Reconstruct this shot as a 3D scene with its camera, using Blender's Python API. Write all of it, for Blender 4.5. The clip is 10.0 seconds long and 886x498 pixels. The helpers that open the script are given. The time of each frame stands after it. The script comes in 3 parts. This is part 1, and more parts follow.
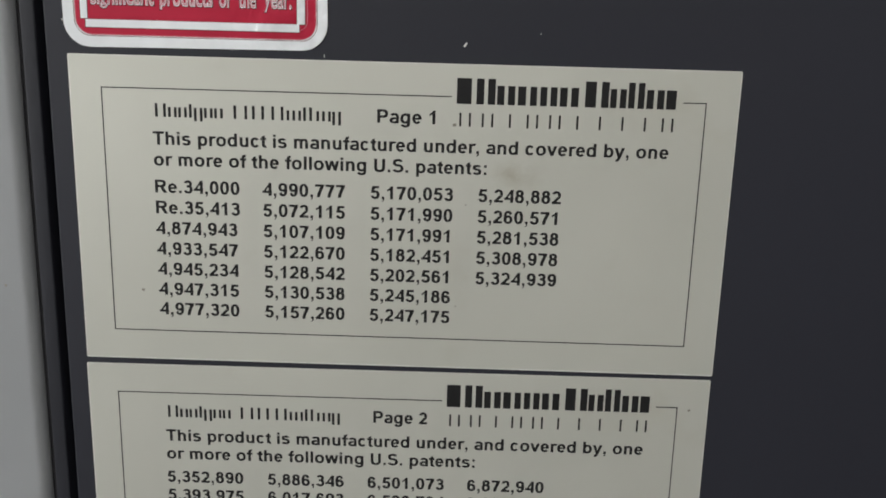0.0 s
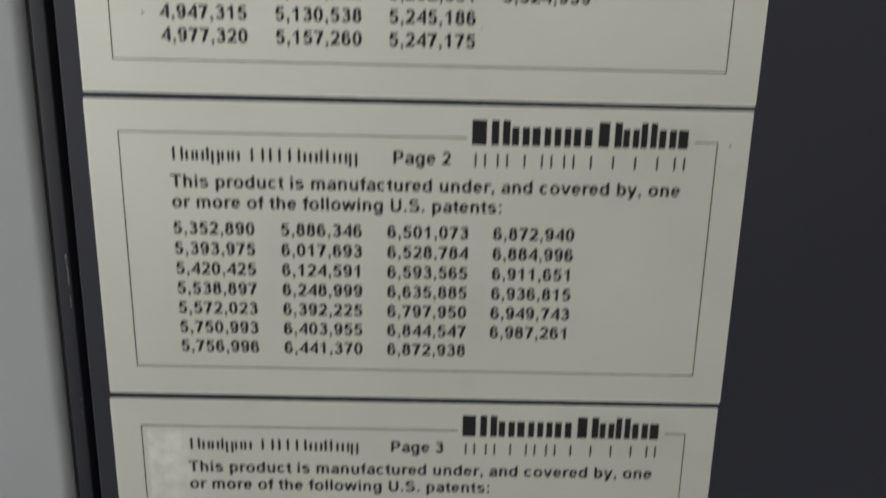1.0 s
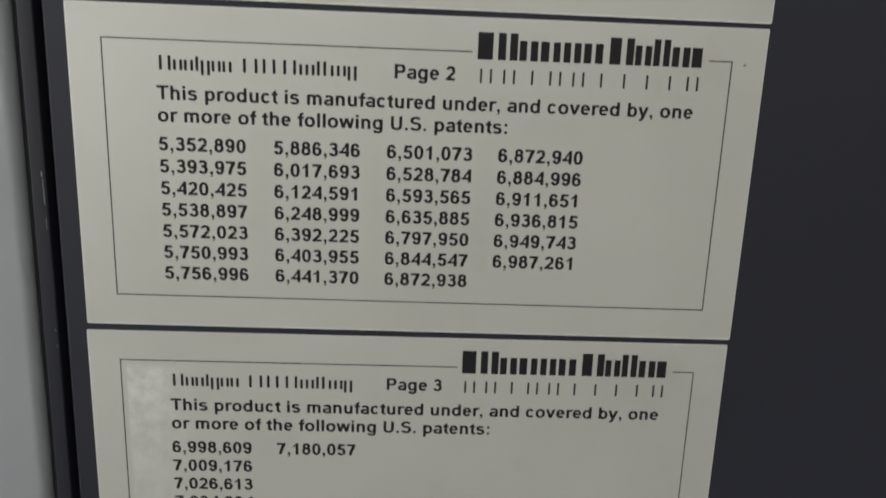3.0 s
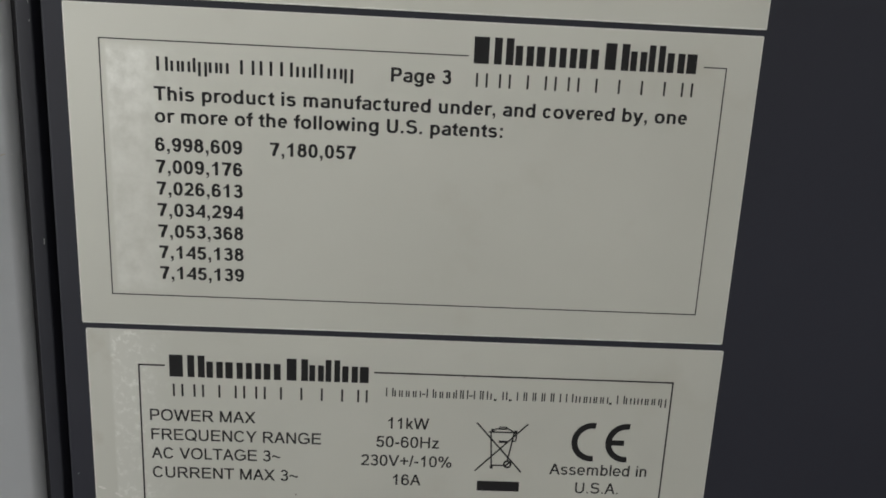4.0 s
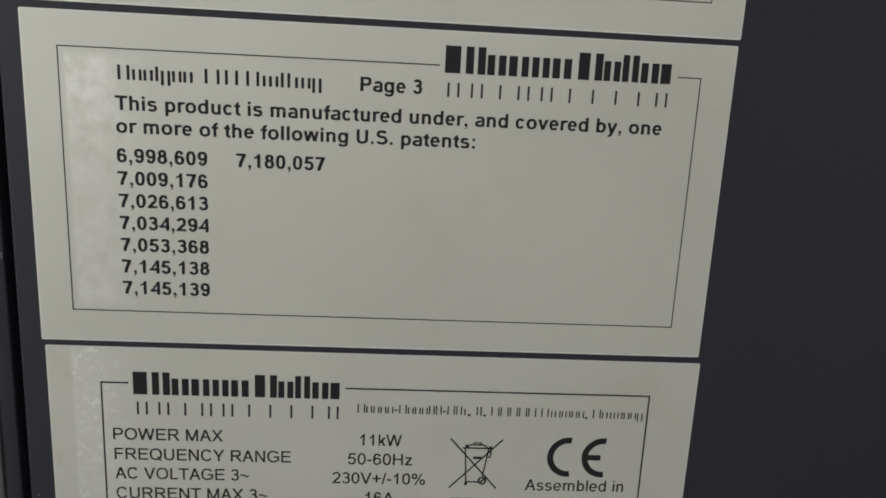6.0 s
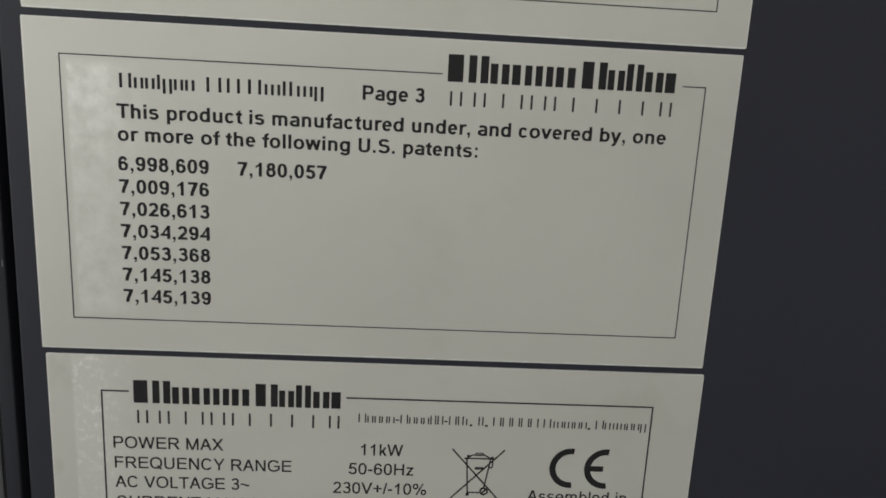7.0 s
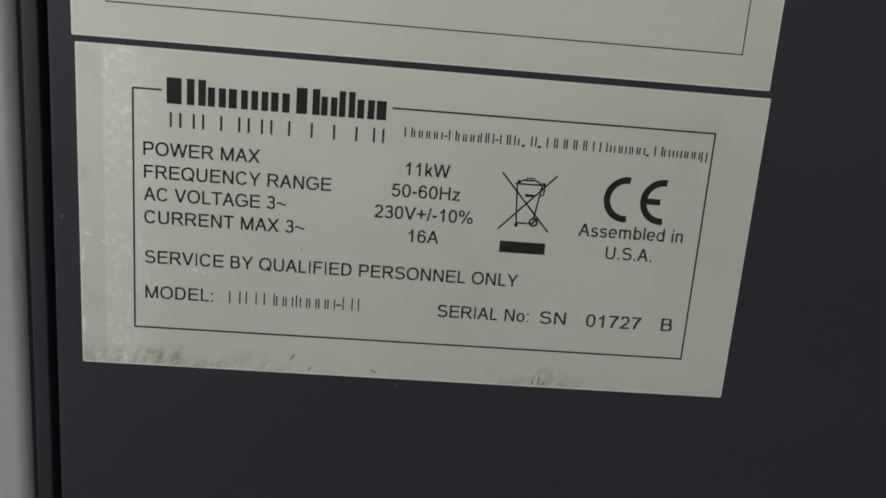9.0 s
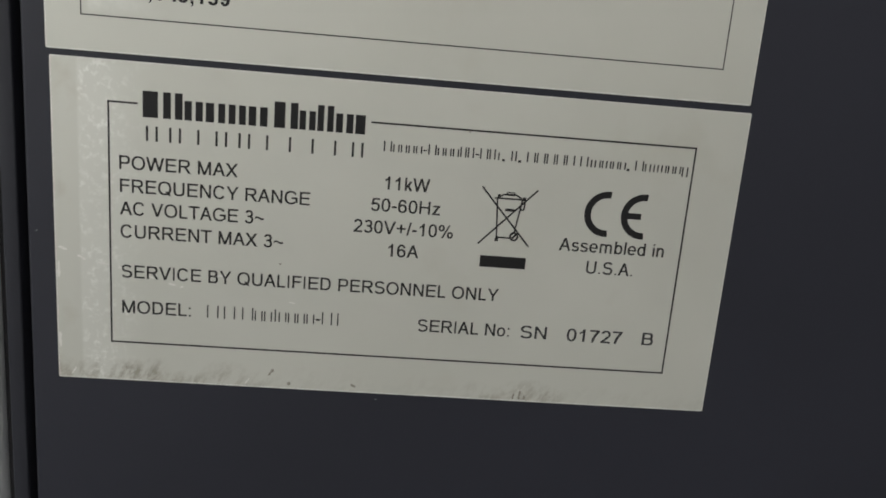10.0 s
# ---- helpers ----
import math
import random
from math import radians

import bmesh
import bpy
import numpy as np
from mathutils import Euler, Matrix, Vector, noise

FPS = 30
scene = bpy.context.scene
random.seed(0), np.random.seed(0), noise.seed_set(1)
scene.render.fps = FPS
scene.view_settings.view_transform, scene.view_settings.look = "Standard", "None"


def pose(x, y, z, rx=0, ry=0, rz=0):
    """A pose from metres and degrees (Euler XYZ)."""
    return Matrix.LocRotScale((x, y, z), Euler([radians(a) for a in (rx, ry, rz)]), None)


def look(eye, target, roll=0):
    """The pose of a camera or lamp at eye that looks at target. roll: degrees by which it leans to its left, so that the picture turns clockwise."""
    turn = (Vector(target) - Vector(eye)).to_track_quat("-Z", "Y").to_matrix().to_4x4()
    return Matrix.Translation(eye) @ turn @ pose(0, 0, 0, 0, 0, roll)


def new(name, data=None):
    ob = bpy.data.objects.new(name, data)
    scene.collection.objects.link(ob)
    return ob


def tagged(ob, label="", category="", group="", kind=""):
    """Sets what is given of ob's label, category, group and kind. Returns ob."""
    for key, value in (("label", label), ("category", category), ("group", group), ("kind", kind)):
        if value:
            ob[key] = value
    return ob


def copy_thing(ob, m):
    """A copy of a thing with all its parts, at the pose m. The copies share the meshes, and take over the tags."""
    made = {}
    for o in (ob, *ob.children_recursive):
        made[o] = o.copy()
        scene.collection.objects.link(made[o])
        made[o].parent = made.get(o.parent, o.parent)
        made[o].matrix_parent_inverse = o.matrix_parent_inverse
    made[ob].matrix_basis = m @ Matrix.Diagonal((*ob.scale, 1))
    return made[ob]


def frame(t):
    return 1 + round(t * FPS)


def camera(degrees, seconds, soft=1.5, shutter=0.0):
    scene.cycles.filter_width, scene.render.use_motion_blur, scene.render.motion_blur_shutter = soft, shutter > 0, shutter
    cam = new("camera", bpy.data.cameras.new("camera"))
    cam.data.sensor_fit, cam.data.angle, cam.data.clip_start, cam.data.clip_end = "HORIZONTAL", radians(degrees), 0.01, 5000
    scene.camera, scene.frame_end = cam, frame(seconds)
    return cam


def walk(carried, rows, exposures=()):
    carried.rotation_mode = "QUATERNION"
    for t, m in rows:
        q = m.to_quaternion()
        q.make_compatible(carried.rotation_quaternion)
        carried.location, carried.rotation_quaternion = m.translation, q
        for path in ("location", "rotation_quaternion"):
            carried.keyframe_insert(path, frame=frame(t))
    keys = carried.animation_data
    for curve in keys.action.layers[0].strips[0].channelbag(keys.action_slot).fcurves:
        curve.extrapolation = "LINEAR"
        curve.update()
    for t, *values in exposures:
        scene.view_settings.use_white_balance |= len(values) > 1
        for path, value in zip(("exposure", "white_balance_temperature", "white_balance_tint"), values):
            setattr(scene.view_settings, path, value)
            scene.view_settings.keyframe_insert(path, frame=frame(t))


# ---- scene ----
cam = camera(64.2, 10.0, soft=1.72, shutter=0.3)

# seconds, eye in metres, yaw, pitch and roll in degrees
PATH = [
    (0, 0.05897, -0.10977, 1.14190, 0.63, -10.50, 1.61),
    (0.2, 0.05957, -0.10888, 1.14215, 0.56, -10.24, 1.54),
    (0.3, 0.05987, -0.10846, 1.14228, 0.51, -10.57, 1.50),
    (0.5, 0.05919, -0.10847, 1.13908, 0.15, -10.45, 1.56),
    (0.6, 0.05791, -0.10840, 1.13417, -0.35, -10.60, 1.58),
    (0.7, 0.05723, -0.10857, 1.12757, -0.44, -11.85, 1.68),
    (0.8, 0.05660, -0.10951, 1.11974, -0.42, -12.67, 1.59),
    (0.9, 0.05551, -0.11031, 1.11140, -0.51, -12.58, 1.47),
    (1, 0.05455, -0.10957, 1.10412, -0.25, -13.11, 1.35),
    (1.1, 0.05298, -0.10997, 1.09740, -0.35, -13.10, 1.24),
    (1.2, 0.05222, -0.11055, 1.09288, -0.55, -13.10, 1.31),
    (1.5, 0.05324, -0.10924, 1.09214, -0.84, -12.98, 1.43),
    (2, 0.05210, -0.10815, 1.09359, -1.30, -12.74, 1.81),
    (2.5, 0.05144, -0.10723, 1.09355, -1.66, -12.49, 2.15),
    (3, 0.05143, -0.10698, 1.09009, -2.01, -12.41, 2.34),
    (3.1, 0.05043, -0.10689, 1.08297, -2.68, -12.46, 2.75),
    (3.2, 0.05261, -0.10700, 1.07579, -1.72, -12.83, 2.63),
    (3.3, 0.05259, -0.10701, 1.06779, -1.74, -12.82, 2.64),
    (3.4, 0.05253, -0.10705, 1.06004, -1.78, -12.77, 2.67),
    (3.5, 0.05243, -0.10711, 1.05279, -1.83, -12.70, 2.71),
    (3.6, 0.05232, -0.10718, 1.04678, -1.90, -12.62, 2.77),
    (3.7, 0.05219, -0.10727, 1.04310, -1.98, -12.52, 2.83),
    (3.85, 0.05199, -0.10739, 1.04147, -2.11, -12.38, 2.93),
    (4.3, 0.05164, -0.10762, 1.04126, -2.33, -12.11, 3.10),
    (4.5, 0.05140, -0.10786, 1.04307, -2.56, -12.18, 2.98),
    (5, 0.05075, -0.10790, 1.04275, -2.97, -12.10, 3.28),
    (5.5, 0.04987, -0.10618, 1.04256, -3.35, -11.92, 3.33),
    (5.7, 0.05103, -0.10576, 1.04273, -3.38, -11.71, 3.32),
    (6, 0.05365, -0.10497, 1.04222, -3.55, -11.86, 3.09),
    (6.2, 0.05415, -0.10469, 1.04223, -3.49, -11.81, 3.15),
    (7.3, 0.05396, -0.10408, 1.04333, -3.08, -11.69, 3.23),
    (7.5, 0.05205, -0.10476, 1.04074, -3.23, -11.45, 3.35),
    (7.6, 0.05009, -0.10519, 1.03396, -3.79, -10.73, 3.79),
    (7.7, 0.05021, -0.10466, 1.02675, -3.51, -11.43, 3.91),
    (7.8, 0.05063, -0.10450, 1.01831, -3.22, -11.95, 3.69),
    (7.9, 0.05170, -0.10464, 1.01042, -2.91, -11.90, 3.82),
    (8, 0.05196, -0.10424, 1.00276, -3.10, -11.85, 3.66),
    (8.1, 0.05320, -0.10346, 0.99783, -2.92, -11.76, 3.94),
    (8.2, 0.05387, -0.10361, 0.99588, -2.86, -11.75, 4.06),
    (8.3, 0.05391, -0.10365, 0.99642, -2.81, -11.83, 4.20),
    (8.5, 0.05192, -0.10511, 0.99636, -3.12, -11.52, 4.38),
    (9, 0.04864, -0.10643, 0.99835, -3.47, -11.59, 4.76),
    (9.5, 0.04821, -0.10620, 0.99860, -3.82, -11.64, 5.03),
    (10, 0.05057, -0.10532, 1.00104, -4.02, -11.81, 4.94),
]


def aim(x, y, z, yaw, pitch, roll):
    a, b = radians(yaw), radians(pitch)
    way = Vector((-math.sin(a) * math.cos(b), math.cos(a) * math.cos(b), math.sin(b)))
    eye = Vector((x, y, z))
    return look(eye, eye + way, roll)


walk(cam, [(t, aim(*p)) for t, *p in PATH], exposures=[(0.0, -0.11), (1.0, -0.16), (3.2, -0.18), (4.5, -0.2), (7.5, -0.2), (8.1, -0.3), (9.0, -0.27), (9.5, -0.24), (10.0, -0.15)])

# ---- world and light ----
world = bpy.data.worlds.new("room_air")
world.use_nodes = True
world.node_tree.nodes["Background"].inputs[0].default_value = (0.8, 0.85, 0.9, 1)
world.node_tree.nodes["Background"].inputs[1].default_value = 0.02
scene.world = world

LIGHT_POWER = 7.8
MM = 0.001
TOP = 1.15          # height of the first label's upper edge
ROOM_X, ROOM_Y, ROOM_H = (-2.2, 2.6), (-3.0, 0.9), 2.7


# area lamp in an unseen west window, added to light the panel from the left
side_light = bpy.data.lights.new("added_window_light", "AREA")
side_light.shape, side_light.size, side_light.size_y, side_light.energy, side_light.color = "RECTANGLE", 1.66, 1.16, 46.0, (0.975, 0.985, 0.965)
side_lamp = new("added_window_light", side_light)
side_lamp.matrix_basis = look((-2.27, -1.4, 1.6), (0.0, -1.4, 1.6))

# ---- materials ----
class Nodes:
    """A small wrapper round a material's node tree."""

    def __init__(self, name):
        self.mat = bpy.data.materials.new(name)
        self.mat.use_nodes = True
        self.tree = self.mat.node_tree
        self.shader = self.tree.nodes["Principled BSDF"]

    def add(self, kind, **values):
        node = self.tree.nodes.new(kind)
        for key, value in values.items():
            node.inputs[key.replace("_", " ")].default_value = value
        return node

    def link(self, a, b):
        self.tree.links.new(a, b)

    def put(self, **values):
        for key, value in values.items():
            self.shader.inputs[key.replace("_", " ")].default_value = value

    def place(self):
        return self.add("ShaderNodeTexCoord").outputs["Object"]

    def noise(self, scale, detail=3.0, rough=0.55, where=None, stretch=None, lean=0.0):
        node = self.add("ShaderNodeTexNoise", Scale=scale, Detail=detail, Roughness=rough)
        source = where or self.place()
        if stretch:
            m = self.add("ShaderNodeMapping", Scale=stretch)
            if lean:
                turned = self.add("ShaderNodeMapping", Rotation=(0.0, radians(lean), 0.0))
                self.link(source, turned.inputs["Vector"])
                source = turned.outputs["Vector"]
            self.link(source, m.inputs["Vector"])
            source = m.outputs["Vector"]
        self.link(source, node.inputs["Vector"])
        return node.outputs["Fac"]

    def ramp(self, value, low, high, out_low=0.0, out_high=1.0):
        node = self.add("ShaderNodeMapRange", From_Min=low, From_Max=high, To_Min=out_low, To_Max=out_high)
        self.link(value, node.inputs["Value"])
        return node.outputs["Result"]

    def math(self, how, a, b):
        node = self.tree.nodes.new("ShaderNodeMath")
        node.operation = how
        for n, v in enumerate((a, b)):
            if isinstance(v, (int, float)):
                node.inputs[n].default_value = v
            else:
                self.link(v, node.inputs[n])
        return node.outputs[0]

    def mix(self, fac, a, b):
        node = self.tree.nodes.new("ShaderNodeMix")
        node.data_type = "RGBA"
        for socket, v in ((node.inputs[0], fac), (node.inputs[6], a), (node.inputs[7], b)):
            if isinstance(v, tuple):
                socket.default_value = (*v, 1)
            elif isinstance(v, (int, float)):
                socket.default_value = v
            else:
                self.link(v, socket)
        return node.outputs[2]

    def bump(self, height, strength, distance):
        node = self.add("ShaderNodeBump", Strength=strength, Distance=distance)
        self.link(height, node.inputs["Height"])
        self.link(node.outputs["Normal"], self.shader.inputs["Normal"])

    def axes(self):
        node = self.tree.nodes.new("ShaderNodeSeparateXYZ")
        self.link(self.place(), node.inputs[0])
        return node.outputs[0], node.outputs[1], node.outputs[2]

    def band(self, value, low, high, soft):
        """1 between low and high, with soft borders."""
        up = self.ramp(value, low - soft, low + soft)
        down = self.ramp(value, high - soft, high + soft, 1.0, 0.0)
        return self.math("MULTIPLY", up, down)


def powder_coat(name, colour, rough, grain, gloss=0.4):
    n = Nodes(name)
    big = n.noise(14.0, 4.0)
    shade = n.mix(n.ramp(big, 0.3, 0.7), tuple(c * 0.9 for c in colour), tuple(c * 1.1 for c in colour))
    dust = n.ramp(n.noise(900.0, 2.0), 0.7, 0.86, 0.0, 0.35)
    n.link(n.mix(dust, shade, tuple(c * 1.6 for c in colour)), n.shader.inputs["Base Color"])
    n.link(n.ramp(big, 0.3, 0.7, rough - 0.05, rough + 0.06), n.shader.inputs["Roughness"])
    n.bump(n.noise(grain, 2.0), 0.10, 0.00010)
    n.put(Specular_IOR_Level=gloss)
    return n.mat


def label_stock(name, patch=None, dirty=False, corner=False, smudge=None):
    """Matt off-white printed film; patch: a stretch where the clear film has lifted and turned milky."""
    n = Nodes(name)
    x, _, z = n.axes()
    warm, cool = (0.60, 0.605, 0.55), (0.64, 0.645, 0.59)
    paint = n.mix(n.ramp(n.noise(25.0, 3.0), 0.3, 0.7), warm, cool)
    stain = n.math("MULTIPLY", n.ramp(n.noise(60.0, 4.0), 0.6, 0.78), 0.2)
    paint = n.mix(stain, paint, (0.45, 0.42, 0.33))
    rough = n.ramp(n.noise(40.0, 3.0), 0.3, 0.7, 0.50, 0.60)
    if smudge:      # a brownish wiped stain round one spot
        sx, sz, size = (v * MM for v in smudge)
        spot = n.math("MULTIPLY", n.band(x, sx - size, sx + size, size * 0.7), n.band(z, sz - 0.45 * size, sz + 0.45 * size, size * 0.5))
        spot = n.math("MULTIPLY", spot, n.ramp(n.noise(260.0, 4.0, 0.6), 0.38, 0.68, 0.0, 0.5))
        paint = n.mix(spot, paint, (0.38, 0.34, 0.25))
    if patch:
        x0, x1, z0, z1 = (v * MM for v in patch)
        inside = n.math("MULTIPLY", n.ramp(x, x0 - 0.0002, x0 + 0.0002), n.ramp(x, x0 + 0.3 * (x1 - x0), x1, 1.0, 0.0))
        inside = n.math("MULTIPLY", inside, n.band(z, z0, z1, 0.0006))
        mottle = n.ramp(n.noise(820.0, 5.0, 0.72), 0.51, 0.63)
        flow = n.ramp(n.noise(210.0, 3.0), 0.38, 0.62, 0.25, 1.0)
        if corner:      # strongest in the upper corner, thinning downwards
            inside = n.math("MULTIPLY", inside, n.ramp(z, z1 - 0.004, z1 - 0.014, 1.0, 0.5))
            veil = n.ramp(n.noise(330.0, 4.0, 0.65), 0.35, 0.65, 0.1, 0.75)
            lifted = n.math("MULTIPLY", inside, veil)
        else:
            lifted = n.math("MULTIPLY", inside, n.math("ADD", n.math("MULTIPLY", n.math("MULTIPLY", mottle, flow), 0.62), 0.2))
        paint = n.mix(lifted, paint, (0.88, 0.89, 0.85))
    if dirty:
        reach = n.ramp(n.noise(130.0, 4.0), 0.35, 0.7, 0.0, 0.0034)
        depth = n.math("SUBTRACT", n.math("ADD", z, 0.0472), reach)
        grime = n.ramp(depth, -0.0014, 0.0010, 0.75, 0.0)
        grime = n.math("MULTIPLY", grime, n.ramp(n.noise(700.0, 5.0, 0.75, stretch=(1.0, 1.0, 0.45), lean=-30.0), 0.44, 0.60, 0.05, 1.0))
        along = n.math("ADD", n.ramp(x, 0.004, 0.034, 1.0, 0.0), n.ramp(n.noise(48.0, 2.0), 0.52, 0.68, 0.10, 0.62))
        grime = n.math("MULTIPLY", grime, n.math("MINIMUM", along, 0.78))
        paint = n.mix(grime, paint, (0.20, 0.165, 0.105))
        smear = n.math("MULTIPLY", n.band(x, 0.0, 0.004, 0.001), n.ramp(n.noise(90.0, 4.0), 0.5, 0.7, 0.0, 0.45))
        paint = n.mix(smear, paint, (0.42, 0.37, 0.28))
    n.link(paint, n.shader.inputs["Base Color"])
    n.link(rough, n.shader.inputs["Roughness"])
    n.put(Metallic=0.5)
    n.bump(n.noise(600.0, 2.0), 0.06, 0.0001)
    return n.mat


def ink(name, colour):
    n = Nodes(name)
    worn = n.ramp(n.noise(1500.0, 3.0), 0.62, 0.8, 0.0, 0.25)
    n.link(n.mix(worn, colour, tuple(c * 2.2 for c in colour)), n.shader.inputs["Base Color"])
    n.put(Roughness=0.55, Specular_IOR_Level=0.3)
    return n.mat


def foil(name, colour, rough, metallic, crumple):
    """Metal foil that is smooth at one end and creased towards the other."""
    n = Nodes(name)
    x, _, _ = n.axes()
    n.link(n.mix(n.ramp(n.noise(120.0, 4.0), 0.3, 0.7), tuple(c * 0.88 for c in colour), colour), n.shader.inputs["Base Color"])
    n.put(Roughness=rough, Metallic=metallic)
    creases = n.math("ADD", n.noise(210.0, 2.0), n.math("MULTIPLY", n.noise(700.0, 2.0), 0.4))
    n.bump(n.math("MULTIPLY", creases, n.ramp(x, 0.012, 0.036, 0.12, 1.0)), crumple, 0.0012)
    return n.mat


def plain(name, colour, rough, vary=0.06, scale=6.0):
    n = Nodes(name)
    n.link(n.mix(n.noise(scale, 4.0), tuple(c * (1 - vary) for c in colour), tuple(min(1, c * (1 + vary)) for c in colour)), n.shader.inputs["Base Color"])
    n.put(Roughness=rough)
    return n.mat


def glow(name, strength):
    n = Nodes(name)
    n.put(Base_Color=(0.9, 0.9, 0.9, 1), Emission_Color=(1.0, 0.95, 0.90, 1), Emission_Strength=strength)
    return n.mat


PANEL = powder_coat("dark_powder_coat", (0.0175, 0.0186, 0.0275), 0.64, 2600.0, 0.34)
STRIP = powder_coat("dark_moulded_plastic", (0.0155, 0.0165, 0.0235), 0.58, 3400.0, 0.34)
GAP = plain("gap_shade_and_base", (0.010, 0.010, 0.012), 0.9)
COVER = powder_coat("light_grey_plastic", (0.312, 0.325, 0.338), 0.5, 2400.0)
STOCK = label_stock("label_film")
STOCK_STAINED = label_stock("label_film_stained", smudge=(68.5, -16.6, 3.2))
STOCK_PATCH = label_stock("label_film_lifted", patch=(5.8, 17.0, -42.5, -5.9), corner=True)
STOCK_WORN = label_stock("label_film_worn", patch=(3.7, 14.0, -48.0, -0.2), dirty=True)
BLACK = ink("black_print", (0.0115, 0.011, 0.012))
GREY_INK = ink("thin_black_print", (0.0175, 0.0175, 0.017))
STAMP = ink("stamped_grey_print", (0.034, 0.034, 0.036))
SILVER = foil("silver_foil", (0.93, 0.965, 1.0), 0.28, 0.1, 0.8)
RED = foil("red_foil_print", (0.53, 0.012, 0.050), 0.36, 0.30, 0.5)
EMBOSS_PINK = foil("pink_emboss_tint", (0.70, 0.33, 0.38), 0.35, 0.4, 0.4)
EMBOSS_SHADE = foil("red_emboss_shade", (0.13, 0.008, 0.018), 0.5, 0.2, 0.3)
PALE = plain("pale_scuff_and_glint", (0.75, 0.74, 0.70), 0.5)
SCRATCH = plain("pale_scratch", (0.22, 0.22, 0.22), 0.6)
CUT_HIGHLIGHT = plain("pale_edge_highlight", (0.80, 0.80, 0.77), 0.5)
DIRT = plain("dark_speck", (0.29, 0.27, 0.23), 0.8)
WALL = plain("wall_paint", (0.5, 0.5, 0.49), 0.8)
FLOOR = plain("grey_vinyl", (0.22, 0.225, 0.23), 0.45, 0.12, 12.0)
TILE = plain("ceiling_paint", (0.8, 0.8, 0.79), 0.9)
METAL = plain("white_enamel", (0.75, 0.75, 0.74), 0.4)
LAMP = glow("lamp_diffuser", LIGHT_POWER)


# ---- mesh helpers ----
def part(name, bm, material, parent=None, label=""):
    """Links a bmesh as one mesh object, under a parent where there is one."""
    mesh = bpy.data.meshes.new(name)
    bm.normal_update()
    bm.to_mesh(mesh)
    bm.free()
    mesh.materials.append(material)
    ob = new(name, mesh)
    ob.parent = parent
    return tagged(ob, label) if label else ob


def box(bm, x0, x1, y0, y1, z0, z1):
    vs = [bm.verts.new((x, y, z)) for x in (x0, x1) for y in (y0, y1) for z in (z0, z1)]
    for q in ((0, 1, 3, 2), (4, 6, 7, 5), (0, 4, 5, 1), (2, 3, 7, 6), (0, 2, 6, 4), (1, 5, 7, 3)):
        bm.faces.new([vs[i] for i in q])
    return bm


def block(x0, x1, y0, y1, z0, z1, bevel=0.0, segments=3):
    bm = box(bmesh.new(), x0, x1, y0, y1, z0, z1)
    bmesh.ops.recalc_face_normals(bm, faces=bm.faces)
    if bevel:
        bmesh.ops.bevel(bm, geom=list(bm.edges), offset=bevel, segments=segments, profile=0.5, affect="EDGES")
        for f in bm.faces:
            f.smooth = True
    return bm


def outline(points, y0, y1, bm=None):
    """A flat prism over a closed outline of (x, z), from the depth y0 (front) to y1."""
    bm = bm or bmesh.new()
    front = [bm.verts.new((x, y0, z)) for x, z in points]
    back = [bm.verts.new((x, y1, z)) for x, z in points]
    bm.faces.new(front)
    bm.faces.new(list(reversed(back)))
    for i in range(len(points)):
        j = (i + 1) % len(points)
        bm.faces.new((front[j], front[i], back[i], back[j]))
    return bm


def rounded(x0, x1, z0, z1, r, steps=8):
    pts = []
    for cx, cz, a in ((x1 - r, z1 - r, 0), (x0 + r, z1 - r, 90), (x0 + r, z0 + r, 180), (x1 - r, z0 + r, 270)):
        pts += [(cx + r * math.cos(radians(a + 90 * i / steps)), cz + r * math.sin(radians(a + 90 * i / steps))) for i in range(steps + 1)]
    return pts


def ring(outer, inner, y0, y1, bm=None):
    """A flat band between two outlines with equally many points."""
    bm = bm or bmesh.new()
    n = len(outer)
    loops = [[bm.verts.new((x, y, z)) for x, z in pts] for y in (y0, y1) for pts in (outer, inner)]
    fo, fi, bo, bi = loops
    for i in range(n):
        j = (i + 1) % n
        bm.faces.new((fo[i], fo[j], fi[j], fi[i]))
        bm.faces.new((bo[j], bo[i], bi[i], bi[j]))
        bm.faces.new((fo[j], fo[i], bo[i], bo[j]))
        bm.faces.new((fi[i], fi[j], bi[j], bi[i]))
    return bm


# Print lies on the label's face, which is SHEET thick; INK is how far it stands proud.
SHEET, INK = 0.15 * MM, 0.02 * MM


def bar(bm, x0, x1, z0, z1):
    """An upright printed bar, in millimetres of the label."""
    return box(bm, x0 * MM, x1 * MM, -SHEET - INK, -SHEET + INK, z0 * MM, z1 * MM)


def stroke(bm, ax, az, bx, bz, wide, lift=0.0):
    """A printed line from a to b, in millimetres."""
    dx, dz = bx - ax, bz - az
    d = math.hypot(dx, dz)
    nx, nz = -dz / d * wide / 2, dx / d * wide / 2
    pts = [(ax + nx, az + nz), (ax - nx, az - nz), (bx - nx, bz - nz), (bx + nx, bz + nz)]
    return outline([(x * MM, z * MM) for x, z in pts], -SHEET - INK - lift * MM, -SHEET + INK, bm)


